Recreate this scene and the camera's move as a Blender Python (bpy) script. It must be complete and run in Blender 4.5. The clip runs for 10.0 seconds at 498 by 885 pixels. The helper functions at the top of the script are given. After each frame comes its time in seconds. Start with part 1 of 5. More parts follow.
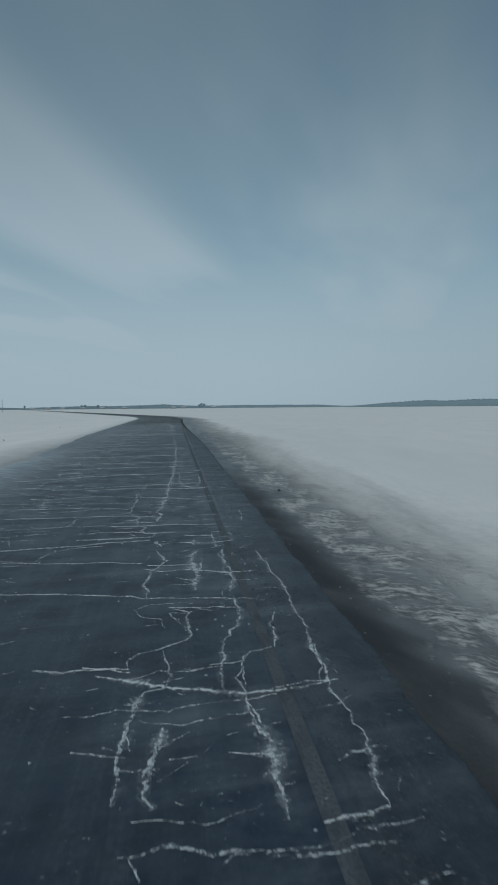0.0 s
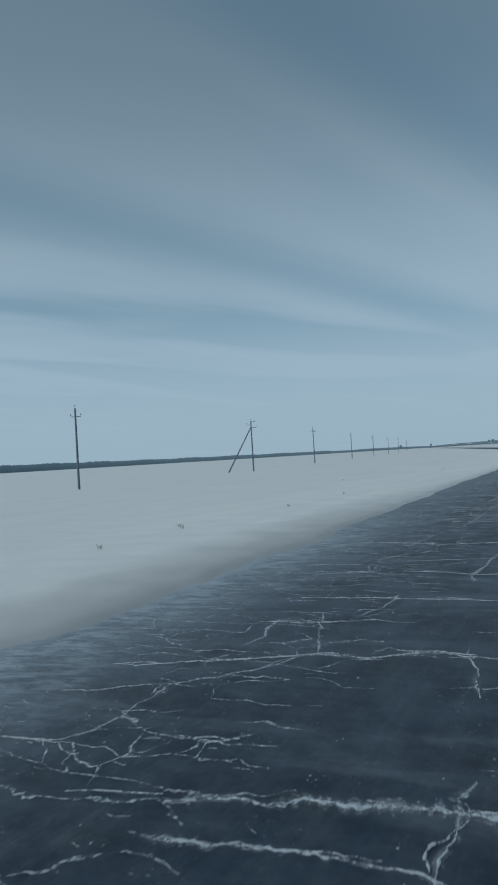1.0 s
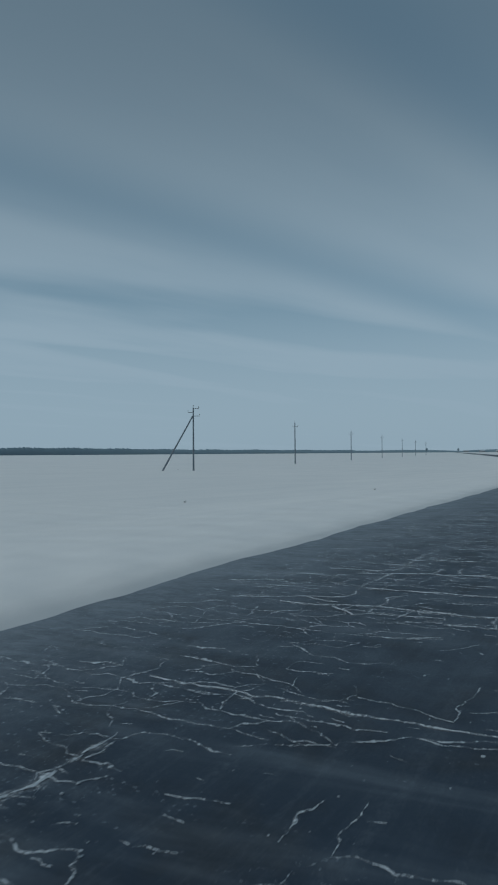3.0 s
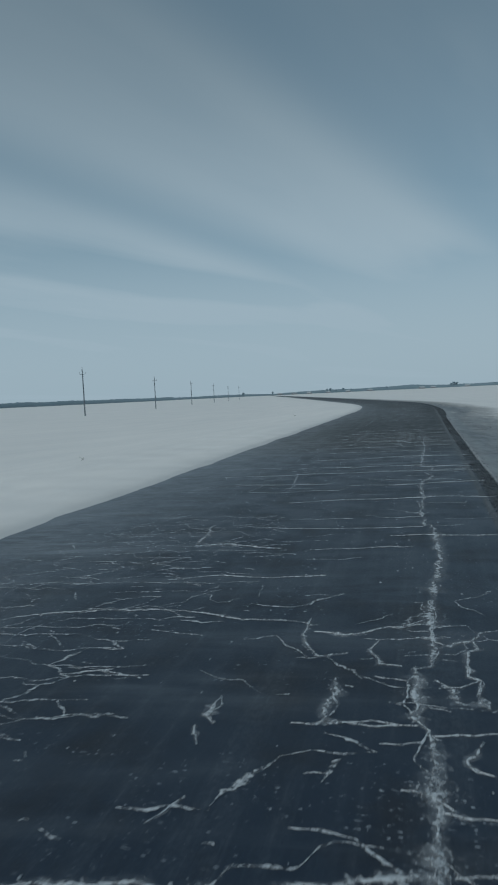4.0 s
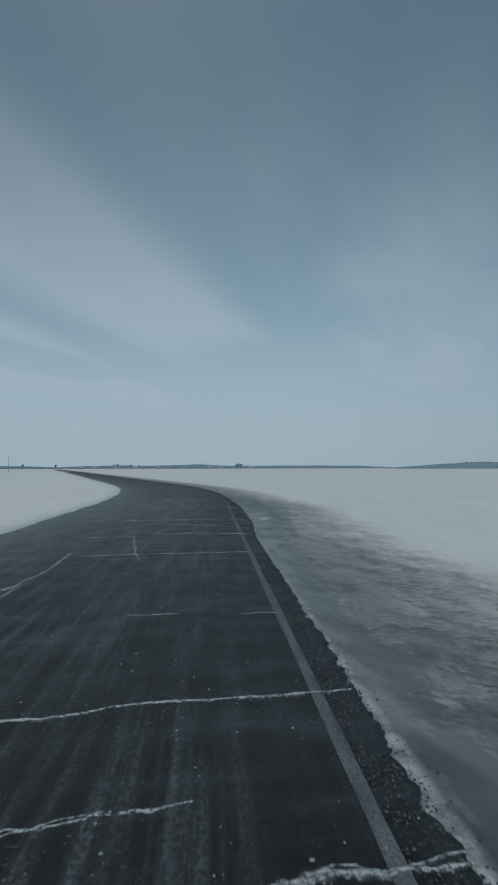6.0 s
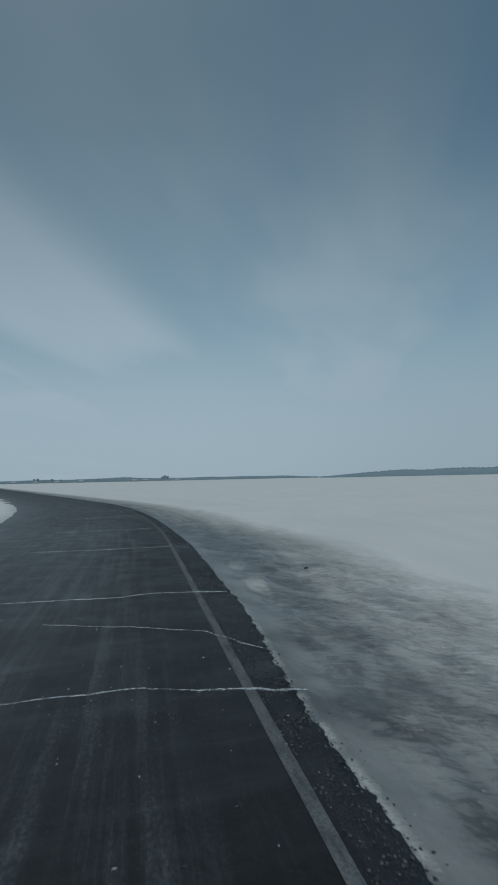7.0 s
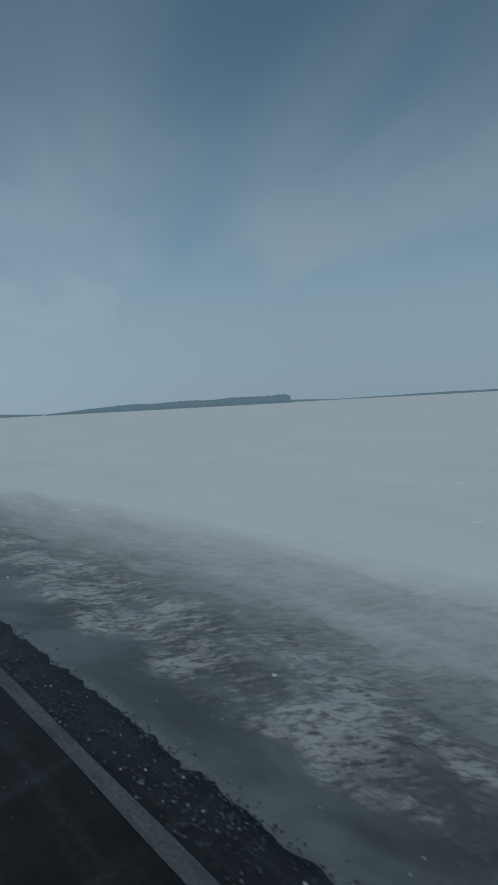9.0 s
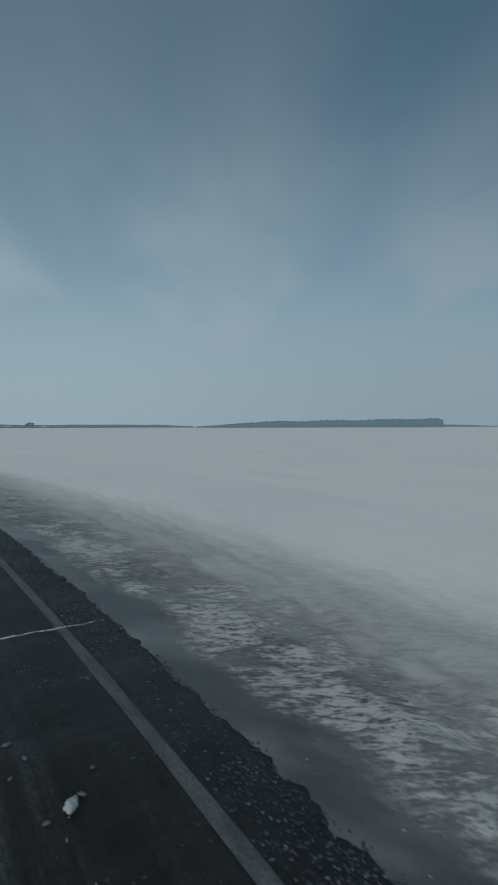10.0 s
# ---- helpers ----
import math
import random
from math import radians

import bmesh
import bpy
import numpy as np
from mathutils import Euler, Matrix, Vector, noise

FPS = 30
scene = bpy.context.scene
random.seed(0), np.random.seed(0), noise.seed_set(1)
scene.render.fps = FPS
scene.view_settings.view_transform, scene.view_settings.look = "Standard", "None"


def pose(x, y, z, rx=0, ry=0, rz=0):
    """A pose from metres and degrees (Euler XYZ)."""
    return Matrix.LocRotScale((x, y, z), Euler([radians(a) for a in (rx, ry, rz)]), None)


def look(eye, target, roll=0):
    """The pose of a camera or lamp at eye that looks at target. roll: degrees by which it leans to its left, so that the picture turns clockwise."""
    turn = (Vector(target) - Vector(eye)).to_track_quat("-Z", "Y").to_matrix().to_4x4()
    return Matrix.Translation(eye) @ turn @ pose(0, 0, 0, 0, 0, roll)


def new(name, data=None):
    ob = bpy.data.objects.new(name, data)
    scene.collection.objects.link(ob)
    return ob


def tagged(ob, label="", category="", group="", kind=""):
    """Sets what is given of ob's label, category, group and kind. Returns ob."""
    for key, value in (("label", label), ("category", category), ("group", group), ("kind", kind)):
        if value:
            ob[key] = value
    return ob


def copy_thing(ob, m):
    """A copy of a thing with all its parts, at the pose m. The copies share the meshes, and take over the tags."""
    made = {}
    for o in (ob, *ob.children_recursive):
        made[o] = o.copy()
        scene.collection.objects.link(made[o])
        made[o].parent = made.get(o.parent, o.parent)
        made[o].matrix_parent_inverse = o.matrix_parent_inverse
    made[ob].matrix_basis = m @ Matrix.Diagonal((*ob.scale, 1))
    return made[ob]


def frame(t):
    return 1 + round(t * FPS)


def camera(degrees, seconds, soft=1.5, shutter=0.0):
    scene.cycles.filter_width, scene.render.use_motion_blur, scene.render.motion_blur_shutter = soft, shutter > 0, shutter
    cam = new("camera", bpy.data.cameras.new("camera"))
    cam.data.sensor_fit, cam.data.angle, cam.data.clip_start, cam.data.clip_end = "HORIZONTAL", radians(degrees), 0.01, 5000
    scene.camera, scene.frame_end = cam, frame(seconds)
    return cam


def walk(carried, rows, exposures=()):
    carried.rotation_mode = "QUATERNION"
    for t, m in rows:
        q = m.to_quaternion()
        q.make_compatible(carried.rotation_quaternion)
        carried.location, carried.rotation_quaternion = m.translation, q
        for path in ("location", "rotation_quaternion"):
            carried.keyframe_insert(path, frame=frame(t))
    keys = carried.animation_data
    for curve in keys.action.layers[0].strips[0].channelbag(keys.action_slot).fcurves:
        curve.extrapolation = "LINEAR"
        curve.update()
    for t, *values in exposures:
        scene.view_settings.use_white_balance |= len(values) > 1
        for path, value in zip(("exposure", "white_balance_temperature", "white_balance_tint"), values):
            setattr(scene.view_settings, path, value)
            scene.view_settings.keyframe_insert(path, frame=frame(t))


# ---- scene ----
# A straight snow-swept country road that bends to the left, filmed through the windscreen of a van.
EYE = 2.0
cam = camera(42.57, 10.0, soft=1.9, shutter=0.05)
# seconds, x, y, heading to the left, tilt up, roll
ROWS = [
    (0, 0.12, 0.00, -6.62, -3.19, -0.50),
    (0.5, 0.13, 6.47, 3.58, -3.84, -3.22),
    (0.8, 0.15, 10.38, 16.84, -3.78, -3.92),
    (1, 0.16, 13.01, 28.63, 1.34, -3.43),
    (1.5, 0.17, 19.59, 32.73, 2.03, -3.40),
    (2, 0.13, 26.09, 32.06, 4.70, 1.42),
    (2.2, 0.11, 28.70, 32.21, 1.57, 0.84),
    (3.3, -0.10, 43.05, 30.75, 0.55, -0.71),
    (3.5, -0.12, 45.67, 29.29, -0.24, -0.56),
    (3.8, -0.14, 49.62, 21.03, -1.96, -1.98),
    (4, -0.13, 52.25, 15.42, -4.19, -2.68),
    (4.5, -0.11, 58.82, 7.93, -7.58, -3.56),
    (5, -0.09, 65.35, 2.90, -0.86, -1.27),
    (5.5, -0.13, 71.82, 2.24, 1.03, -0.37),
    (6, -0.09, 78.35, -3.49, 2.25, -0.08),
    (6.2, -0.10, 80.99, -4.78, 3.87, 0.01),
    (7.3, -0.22, 95.65, -14.80, 2.09, -2.10),
    (7.5, -0.23, 98.30, -18.89, 0.96, -2.69),
    (8, -0.20, 104.87, -27.02, -1.82, -3.85),
    (8.5, -0.29, 111.35, -35.56, -6.66, -1.27),
    (9, -0.54, 117.73, -34.26, -3.48, -3.10),
    (9.5, -0.91, 124.06, -28.30, 0.83, -2.89),
    (10, -1.46, 130.32, -21.64, -1.44, -0.15),
]
walk(cam, [(t, pose(x, y, EYE, 90 + tilt, 0, yaw) @ pose(0, 0, 0, 0, 0, roll)) for t, x, y, yaw, tilt, roll in ROWS],
     [(0, -0.05, 6050, 1.5), (0.5, 0.04, 6050, 2.0), (1.0, -0.03, 5660, 0.5), (2.0, -0.22, 5660, 0.5), (3.5, -0.27, 5760, 0.5), (4.0, -0.08, 5950, 1.5),
      (4.5, 0.23, 6020, 2.0), (5.0, 0.05, 5860, 1.5), (6.0, -0.06, 6020, 2.0), (7.5, -0.12, 5980, 2.0), (8.0, -0.16, 5960, 2.0), (8.5, -0.32, 6030, 2.0), (9.0, -0.26, 5740, 1.0), (9.5, -0.22, 5920, 2.0), (10, -0.22, 6030, 2.0)])

# ---- sky and sun ----
SUN_HEIGHT, SUN_FROM = radians(32), radians(215)


class Nodes:
    """Short hand for building a node tree."""

    def __init__(self, tree):
        self.tree = tree

    def add(self, kind, values=(), operation="", use_clamp=False, interpolation_type="", data_type="", vector_type="", feature="", uv_map=""):
        node = self.tree.nodes.new("ShaderNode" + kind)
        if operation:
            node.operation = operation
        if use_clamp:
            node.use_clamp = True
        if interpolation_type:
            node.interpolation_type = interpolation_type
        if data_type:
            node.data_type = data_type
        if vector_type:
            node.vector_type = vector_type
        if feature:
            node.feature = feature
        if uv_map:
            node.uv_map = uv_map
        for slot, value in dict(values).items():
            self.put(node.inputs[slot], value)
        return node

    def put(self, socket, value):
        if isinstance(value, bpy.types.NodeSocket):
            self.tree.links.new(value, socket)
        else:
            socket.default_value = value

    def math(self, op, a, b=0.0, c=0.0, clamp=False):
        return self.add("Math", {0: a, 1: b, 2: c}, operation=op, use_clamp=clamp).outputs[0]

    def ramp(self, value, low, high, a=0.0, b=1.0):
        """Smooth step from a to b as value goes from low to high."""
        node = self.add("MapRange", {0: value, 1: low, 2: high, 3: a, 4: b}, interpolation_type="SMOOTHSTEP")
        return node.outputs[0]

    def mix(self, amount, a, b):
        node = self.add("Mix", {0: amount}, data_type="RGBA")
        for socket, value in ((node.inputs[6], a), (node.inputs[7], b)):
            self.put(socket, (*value, 1.0) if isinstance(value, tuple) else value)
        return node.outputs[2]

    def stretch(self, vector, scale, turn=0.0):
        return self.add("Mapping", {0: vector, 2: (0, 0, radians(turn)), 3: scale}, vector_type="TEXTURE").outputs[0]

    def noise(self, vector, scale, detail=4.0, rough=0.55, warp=0.0):
        return self.add("TexNoise", {"Vector": vector, "Scale": scale, "Detail": detail, "Roughness": rough, "Distortion": warp}).outputs[0]


world = bpy.data.worlds.new("winter_sky")
scene.world = world
world.use_nodes = True
w = Nodes(world.node_tree)
ground_of = world.node_tree.nodes["Background"]
sky = w.add("TexSky")
sky.sky_type, sky.sun_disc = "NISHITA", False
sky.sun_elevation, sky.sun_rotation = SUN_HEIGHT, SUN_FROM
sky.air_density, sky.dust_density = 1.0, 1.5
way = w.add("TexCoord").outputs["Generated"]
part_xyz = w.add("SeparateXYZ", {0: way})
up = w.math("MAXIMUM", w.math("ADD", part_xyz.outputs[2], 0.06), 0.03)
px, py = w.math("DIVIDE", part_xyz.outputs[0], up), w.math("DIVIDE", part_xyz.outputs[1], up)
across = w.math("SUBTRACT", px, w.math("MULTIPLY", py, 0.36))
flat_sky = w.add("CombineXYZ", {0: across, 1: w.math("MULTIPLY", py, 0.32)}).outputs[0]
veil = w.noise(flat_sky, 0.9, 4, 0.4, 0.5)
wisps = w.noise(w.add("CombineXYZ", {0: across, 1: w.math("MULTIPLY", py, 0.3), 2: 3.0}).outputs[0], 2.4, 3, 0.45, 0.2)
patches = w.noise(w.add("CombineXYZ", {0: across, 1: w.math("MULTIPLY", py, 0.45), 2: 7.0}).outputs[0], 1.5, 5, 0.5, 0.6)
# long gaps in the veil, running away to the right of the road
gap = w.math("ABSOLUTE", w.math("ADD", across, w.math("ADD", 0.70, w.math("MULTIPLY", veil, 0.3))))
opened = w.ramp(gap, 0.0, 0.34, 0.55, 0.0)
cloud = w.ramp(w.math("ADD", veil, w.math("ADD", w.math("MULTIPLY", wisps, 0.16), w.math("MULTIPLY", patches, 0.22))), 0.45, 0.82, 0.2, 1.0)
second = w.math("ABSOLUTE", w.math("ADD", across, w.math("ADD", 1.86, w.math("MULTIPLY", veil, 0.4))))
opened = w.math("MAXIMUM", opened, w.ramp(second, 0.0, 0.42, 0.5, 0.0))
third = w.math("ABSOLUTE", w.math("SUBTRACT", across, w.math("ADD", 0.36, w.math("MULTIPLY", veil, 0.44))))
opened = w.math("MAXIMUM", opened, w.ramp(third, 0.0, 0.34, 0.5, 0.0))
cloud = w.math("MULTIPLY", cloud, w.math("SUBTRACT", 1.0, opened), clamp=True)
low_haze = w.ramp(part_xyz.outputs[2], 0.05, 0.36, 0.95, 0.0)
cloud = w.math("MAXIMUM", cloud, low_haze)
rightward = w.ramp(part_xyz.outputs[0], 0.05, 0.7, 1.0, 0.0)
tall = w.ramp(part_xyz.outputs[2], 0.14, 0.6)
dim = w.math("MULTIPLY", w.math("SUBTRACT", 1.0, w.math("MULTIPLY", tall, 0.62)), w.math("ADD", 0.8, w.math("MULTIPLY", rightward, 0.2)))
cloud_colour = w.mix(dim, (0.40, 0.72, 1.03), (3.9, 4.55, 5.08))
clear = w.mix(w.ramp(part_xyz.outputs[2], 0.02, 0.55), (2.1, 3.2, 3.8), w.mix(rightward, (0.48, 1.0, 1.42), (0.95, 1.55, 1.95)))
clear = w.mix(0.72, sky.outputs[0], clear)
colour = w.mix(w.math("MULTIPLY", cloud, 0.92), clear, cloud_colour)
w.put(ground_of.inputs[0], colour)
ground_of.inputs[1].default_value = 0.1

lamp = bpy.data.lights.new("sun", "SUN")
lamp.energy, lamp.angle, lamp.color = 1.6, radians(12), (1.0, 0.95, 0.88)
sun = new("sun", lamp)
sun.matrix_world = look((0, 0, 0), (-math.sin(SUN_FROM) * math.cos(SUN_HEIGHT), -math.cos(SUN_FROM) * math.cos(SUN_HEIGHT), -math.sin(SUN_HEIGHT)))
scene.view_settings.exposure = 0.0

# ---- the line of the road ----
LINE, BEND, RADIUS, TURN = 0.83, 111.6, 185.0, radians(14)
LEFT_EDGE = -6.4


def on_road(u, s):
    """The place u metres to the right of the lane's middle and s metres along."""
    u, s = np.asarray(u, float), np.asarray(s, float)
    a = np.clip((s - BEND) / RADIUS, 0, TURN)
    r = RADIUS + u - LINE
    rest = np.maximum(s - BEND - RADIUS * TURN, 0)
    x = LINE - RADIUS + r * np.cos(a) - rest * math.sin(TURN)
    y = np.minimum(s, BEND) + r * np.sin(a) + rest * math.cos(TURN)
    return x, y


def along_road(x, y):
    """The way back: u and s of a place."""
    x, y = np.asarray(x, float), np.asarray(y, float)
    cx, cy = LINE - RADIUS, BEND
    a = np.arctan2(y - cy, np.maximum(x - cx, 1e-3))
    u_arc = np.hypot(x - cx, y - cy) - RADIUS + LINE
    ex, ey = cx + RADIUS * math.cos(TURN), cy + RADIUS * math.sin(TURN)
    dx, dy = x - ex, y - ey
    s_far = BEND + RADIUS * TURN - dx * math.sin(TURN) + dy * math.cos(TURN)
    u_far = LINE + dx * math.cos(TURN) + dy * math.sin(TURN)
    straight, far = y < cy, (y >= cy) & (s_far > BEND + RADIUS * TURN)
    return np.where(straight, x, np.where(far, u_far, u_arc)), np.where(straight, y, np.where(far, s_far, BEND + RADIUS * a))


def right_edge(s):
    """The asphalt is wider in its first stretch and in the bend."""
    return np.interp(s, [34, 46, 58, 70, 97, 102, 111, 116, 124, 134, 145], [1.7, 1.52, 1.33, 1.22, 1.24, 1.45, 1.46, 1.31, 1.27, 1.37, 1.42])


def waves(x, y, seed, size, layers=4):
    """Smooth uneven relief between about -1 and 1, from sums of turned waves."""
    rng = np.random.default_rng(seed)
    out, total = 0.0, 0.0
    for n in range(layers):
        for _ in range(4):
            turn, phase, k = rng.uniform(0, 6.28), rng.uniform(0, 6.28), 6.28 / size * 1.9**n * rng.uniform(0.7, 1.3)
            out = out + 0.6**n * np.sin(k * (x * math.cos(turn) + y * math.sin(turn)) + phase)
        total += 0.6**n * 2
    return out / total


# ---- materials ----
def material(name):
    m = bpy.data.materials.new(name)
    m.use_nodes = True
    n = Nodes(m.node_tree)
    return m, n, m.node_tree.nodes["Principled BSDF"]


def plain(name, colour, rough=0.8, metal=0.0, scale=20.0, spread=0.25):
    """A plain surface with grain at two scales."""
    m, n, b = material(name)
    where = n.add("TexCoord").outputs["Object"]
    grain = n.math("ADD", n.math("MULTIPLY", n.noise(where, scale, 5), 0.6), n.math("MULTIPLY", n.noise(where, scale / 9, 2), 0.4))
    dark, light = (tuple(c * k for c in colour) for k in (1 - spread, 1 + spread))
    n.put(b.inputs["Base Color"], n.mix(grain, dark, light))
    b.inputs["Roughness"].default_value, b.inputs["Metallic"].default_value = rough, metal
    n.put(b.inputs["Normal"], n.add("Bump", {"Strength": 0.3, "Distance": 0.01, "Height": grain}).outputs[0])
    return m


def lane(n):
    """Metres across and along the road, from the mesh's own coordinates."""
    uv = n.add("UVMap", uv_map="lane").outputs[0]
    xyz = n.add("SeparateXYZ", {0: uv})
    return uv, xyz.outputs[0], xyz.outputs[1]


def road_material():
    m, n, b = material("worn_asphalt")
    uv, u, s = lane(n)
    fine = n.noise(uv, 55.0, 4, 0.7)
    coarse = n.noise(uv, 1.3, 5, 0.6)
    old = n.mix(fine, (0.007, 0.013, 0.024), (0.028, 0.045, 0.073))
    newer = n.mix(fine, (0.0042, 0.0039, 0.0040), (0.0165, 0.0150, 0.0148))
    base = n.mix(n.ramp(s, 69.0, 78.0), old, newer)
    base = n.mix(n.ramp(coarse, 0.45, 0.75, 0.0, 0.6), base, n.mix(fine, (0.010, 0.010, 0.0115), (0.032, 0.032, 0.034)))
    # pale streaks where wheels and wind have spread the dust
    wheel = n.noise(n.stretch(uv, (0.2, 6.0, 1.0)), 1.0, 6, 0.7)
    drift = n.noise(n.stretch(uv, (3.2, 0.5, 1.0), 9), 1.0, 5, 0.6, 0.4)
    patch = n.noise(uv, 0.22, 4, 0.6)
    dust_haze = n.math("MULTIPLY", n.ramp(wheel, 0.42, 0.72), n.math("ADD", 0.06, n.math("MULTIPLY", n.ramp(s, 74.0, 82.0, 0.0, 0.2), n.ramp(u, 0.45, -0.4))))
    dust_haze = n.math("MULTIPLY", dust_haze, n.ramp(n.noise(n.stretch(uv, (0.6, 1.0, 1.0)), 16.0, 6, 0.8), 0.40, 0.62, 0.2, 1.3))
    dust_haze = n.math("ADD", dust_haze, n.math("MULTIPLY", n.ramp(drift, 0.45, 0.85), n.ramp(patch, 0.35, 0.7, 0.03, n.ramp(s, 30.0, 66.0, 0.26, 0.2))))
    dust_haze = n.math("ADD", dust_haze, n.math("MULTIPLY", n.math("MULTIPLY", n.ramp(u, -2.8, -5.8), n.ramp(s, 23.0, 33.0, 0.5, 0.26)), n.math("ADD", 0.3, n.math("ADD", n.ramp(drift, 0.3, 0.75, 0.0, 0.35), n.ramp(n.noise(uv, 9.0, 5, 0.7), 0.4, 0.65, 0.0, 0.35)))))
    # Paler beyond 86 m: haze of blowing snow put into the colour.
    dust_haze = n.math("ADD", dust_haze, n.math("MULTIPLY", n.math("MULTIPLY", n.ramp(s, 86.0, 112.0, 0.0, 0.17), n.ramp(s, 117.0, 126.0, 1.0, 0.4)), n.ramp(u, 0.3, -2.0)), clamp=True)
    dust_haze = n.math("ADD", dust_haze, n.math("MULTIPLY", n.math("MULTIPLY", n.math("MULTIPLY", n.ramp(s, 40.0, 14.0, 0.02, 0.13), n.ramp(s, 5.0, 13.0, 0.4, 1.0)), n.math("MULTIPLY", n.ramp(u, -0.6, 0.5, 0.45, 1.0), n.ramp(u, 1.9, 1.2))), n.ramp(n.noise(uv, 3.4, 6, 0.75), 0.36, 0.66)))
    dust_haze = n.math("MULTIPLY", dust_haze, n.ramp(s, 74.0, 86.0, 1.0, 0.55))
    # the drift that creeps in over the left edge
    rim = n.math("ADD", n.math("ADD", u, 5.25), n.ramp(s, 28.0, 50.0, 0.0, 0.6))
    rim = n.math("ADD", rim, n.math("MULTIPLY", n.math("SUBTRACT", n.noise(n.stretch(uv, (1.0, 1.8, 1.0), 20), 0.8, 6, 0.65), 0.5), 2.2))
    torn = n.noise(n.stretch(uv, (0.5, 0.16, 1.0), 12), 1.0, 6, 0.75, 0.3)
    creep = n.math("MULTIPLY", n.ramp(rim, 1.9, -0.5), n.ramp(torn, 0.34, 0.62, 0.12, 0.95))
    creep = n.math("MAXIMUM", creep, n.ramp(rim, 0.35, -0.7, 0.0, 0.85))
    dust_haze = n.math("MAXIMUM", dust_haze, n.math("MULTIPLY", creep, n.ramp(s, 25.0, 36.0, 0.8, 0.34)), clamp=True)
    # single grains and crumbs of snow
    dots = n.add("TexVoronoi", {"Vector": n.stretch(uv, (1.7, 0.7, 1.0)), "Scale": 36.0, "Randomness": 1.0}, feature="F1")
    pick = n.add("SeparateXYZ", {0: dots.outputs[1]})
    size = n.math("MULTIPLY", n.ramp(pick.outputs[0], 0.84, 1.0), 0.30)
    shape = n.math("ADD", dots.outputs[0], n.math("MULTIPLY", n.math("SUBTRACT", n.noise(uv, 50.0, 3, 0.7), 0.5), 1.6))
    dot = n.ramp(n.math("SUBTRACT", size, shape), 0.0, 0.08)
    scattered = n.math("ADD", n.noise(uv, 0.9, 5, 0.65), n.math("MULTIPLY", n.ramp(u, -2.4, -4.0, 0.0, 0.17), n.ramp(s, 75.0, 50.0)))
    grains = n.math("MULTIPLY", dot, n.math("MULTIPLY", n.ramp(s, 78.0, 90.0, 1.0, 0.6), n.ramp(scattered, 0.46, 0.62, 0.02, 0.55)))
    film = n.ramp(n.noise(n.stretch(uv, (2.2, 0.7, 1.0)), 26.0, 5, 0.72), 0.60, 0.70)
    grains = n.math("MAXIMUM", grains, n.math("MULTIPLY", film, n.ramp(scattered, 0.50, 0.66, 0.0, 0.6)))
    clusters = n.ramp(n.noise(uv, 2.6, 4, 0.65), 0.42, 0.6, 0.06, 1.0)
    edge = n.math("MULTIPLY", n.math("MULTIPLY", n.ramp(u, 0.9, 1.0), n.ramp(s, 25.0, 60.0, 0.4, 1.0)), n.math("MULTIPLY", clusters, n.ramp(n.noise(uv, 44.0, 4, 0.8), 0.57, 0.66, 0.0, n.ramp(s, 70.0, 90.0, 0.7, 0.5))))
    snow = n.math("MAXIMUM", grains, n.math("MAXIMUM", edge, dust_haze), clamp=True)
    n.put(b.inputs["Base Color"], n.mix(snow, n.mix(n.math("MULTIPLY", n.ramp(u, 0.9, 1.0), n.ramp(s, 34.0, 58.0, 0.3, 1.0)), base, n.mix(fine, (0.005, 0.0057, 0.007), (0.022, 0.0235, 0.027))), (0.515, 0.568, 0.618)))
    n.put(b.inputs["Roughness"], n.math("ADD", n.ramp(fine, 0.3, 0.7, 0.34, 0.5), n.math("ADD", n.ramp(coarse, 0.35, 0.65, 0.0, 0.1), n.ramp(s, 72.0, 84.0, 0.0, 0.04))))
    n.put(b.inputs["Specular IOR Level"], n.math("SUBTRACT", n.ramp(s, 68.0, 80.0, 0.28, 0.2), n.ramp(s, 96.0, 112.0, 0.0, 0.07)))
    lumps = n.math("MULTIPLY", n.ramp(u, 0.93, 1.0), n.math("MULTIPLY", n.noise(uv, 30.0, 5, 0.75), 14.0))
    height = n.math("ADD", n.math("ADD", fine, lumps), n.math("MULTIPLY", n.math("MAXIMUM", edge, grains), 1.5))
    n.put(b.inputs["Normal"], n.add("Bump", {"Strength": 0.35, "Distance": 0.004, "Height": height}).outputs[0])
    return m


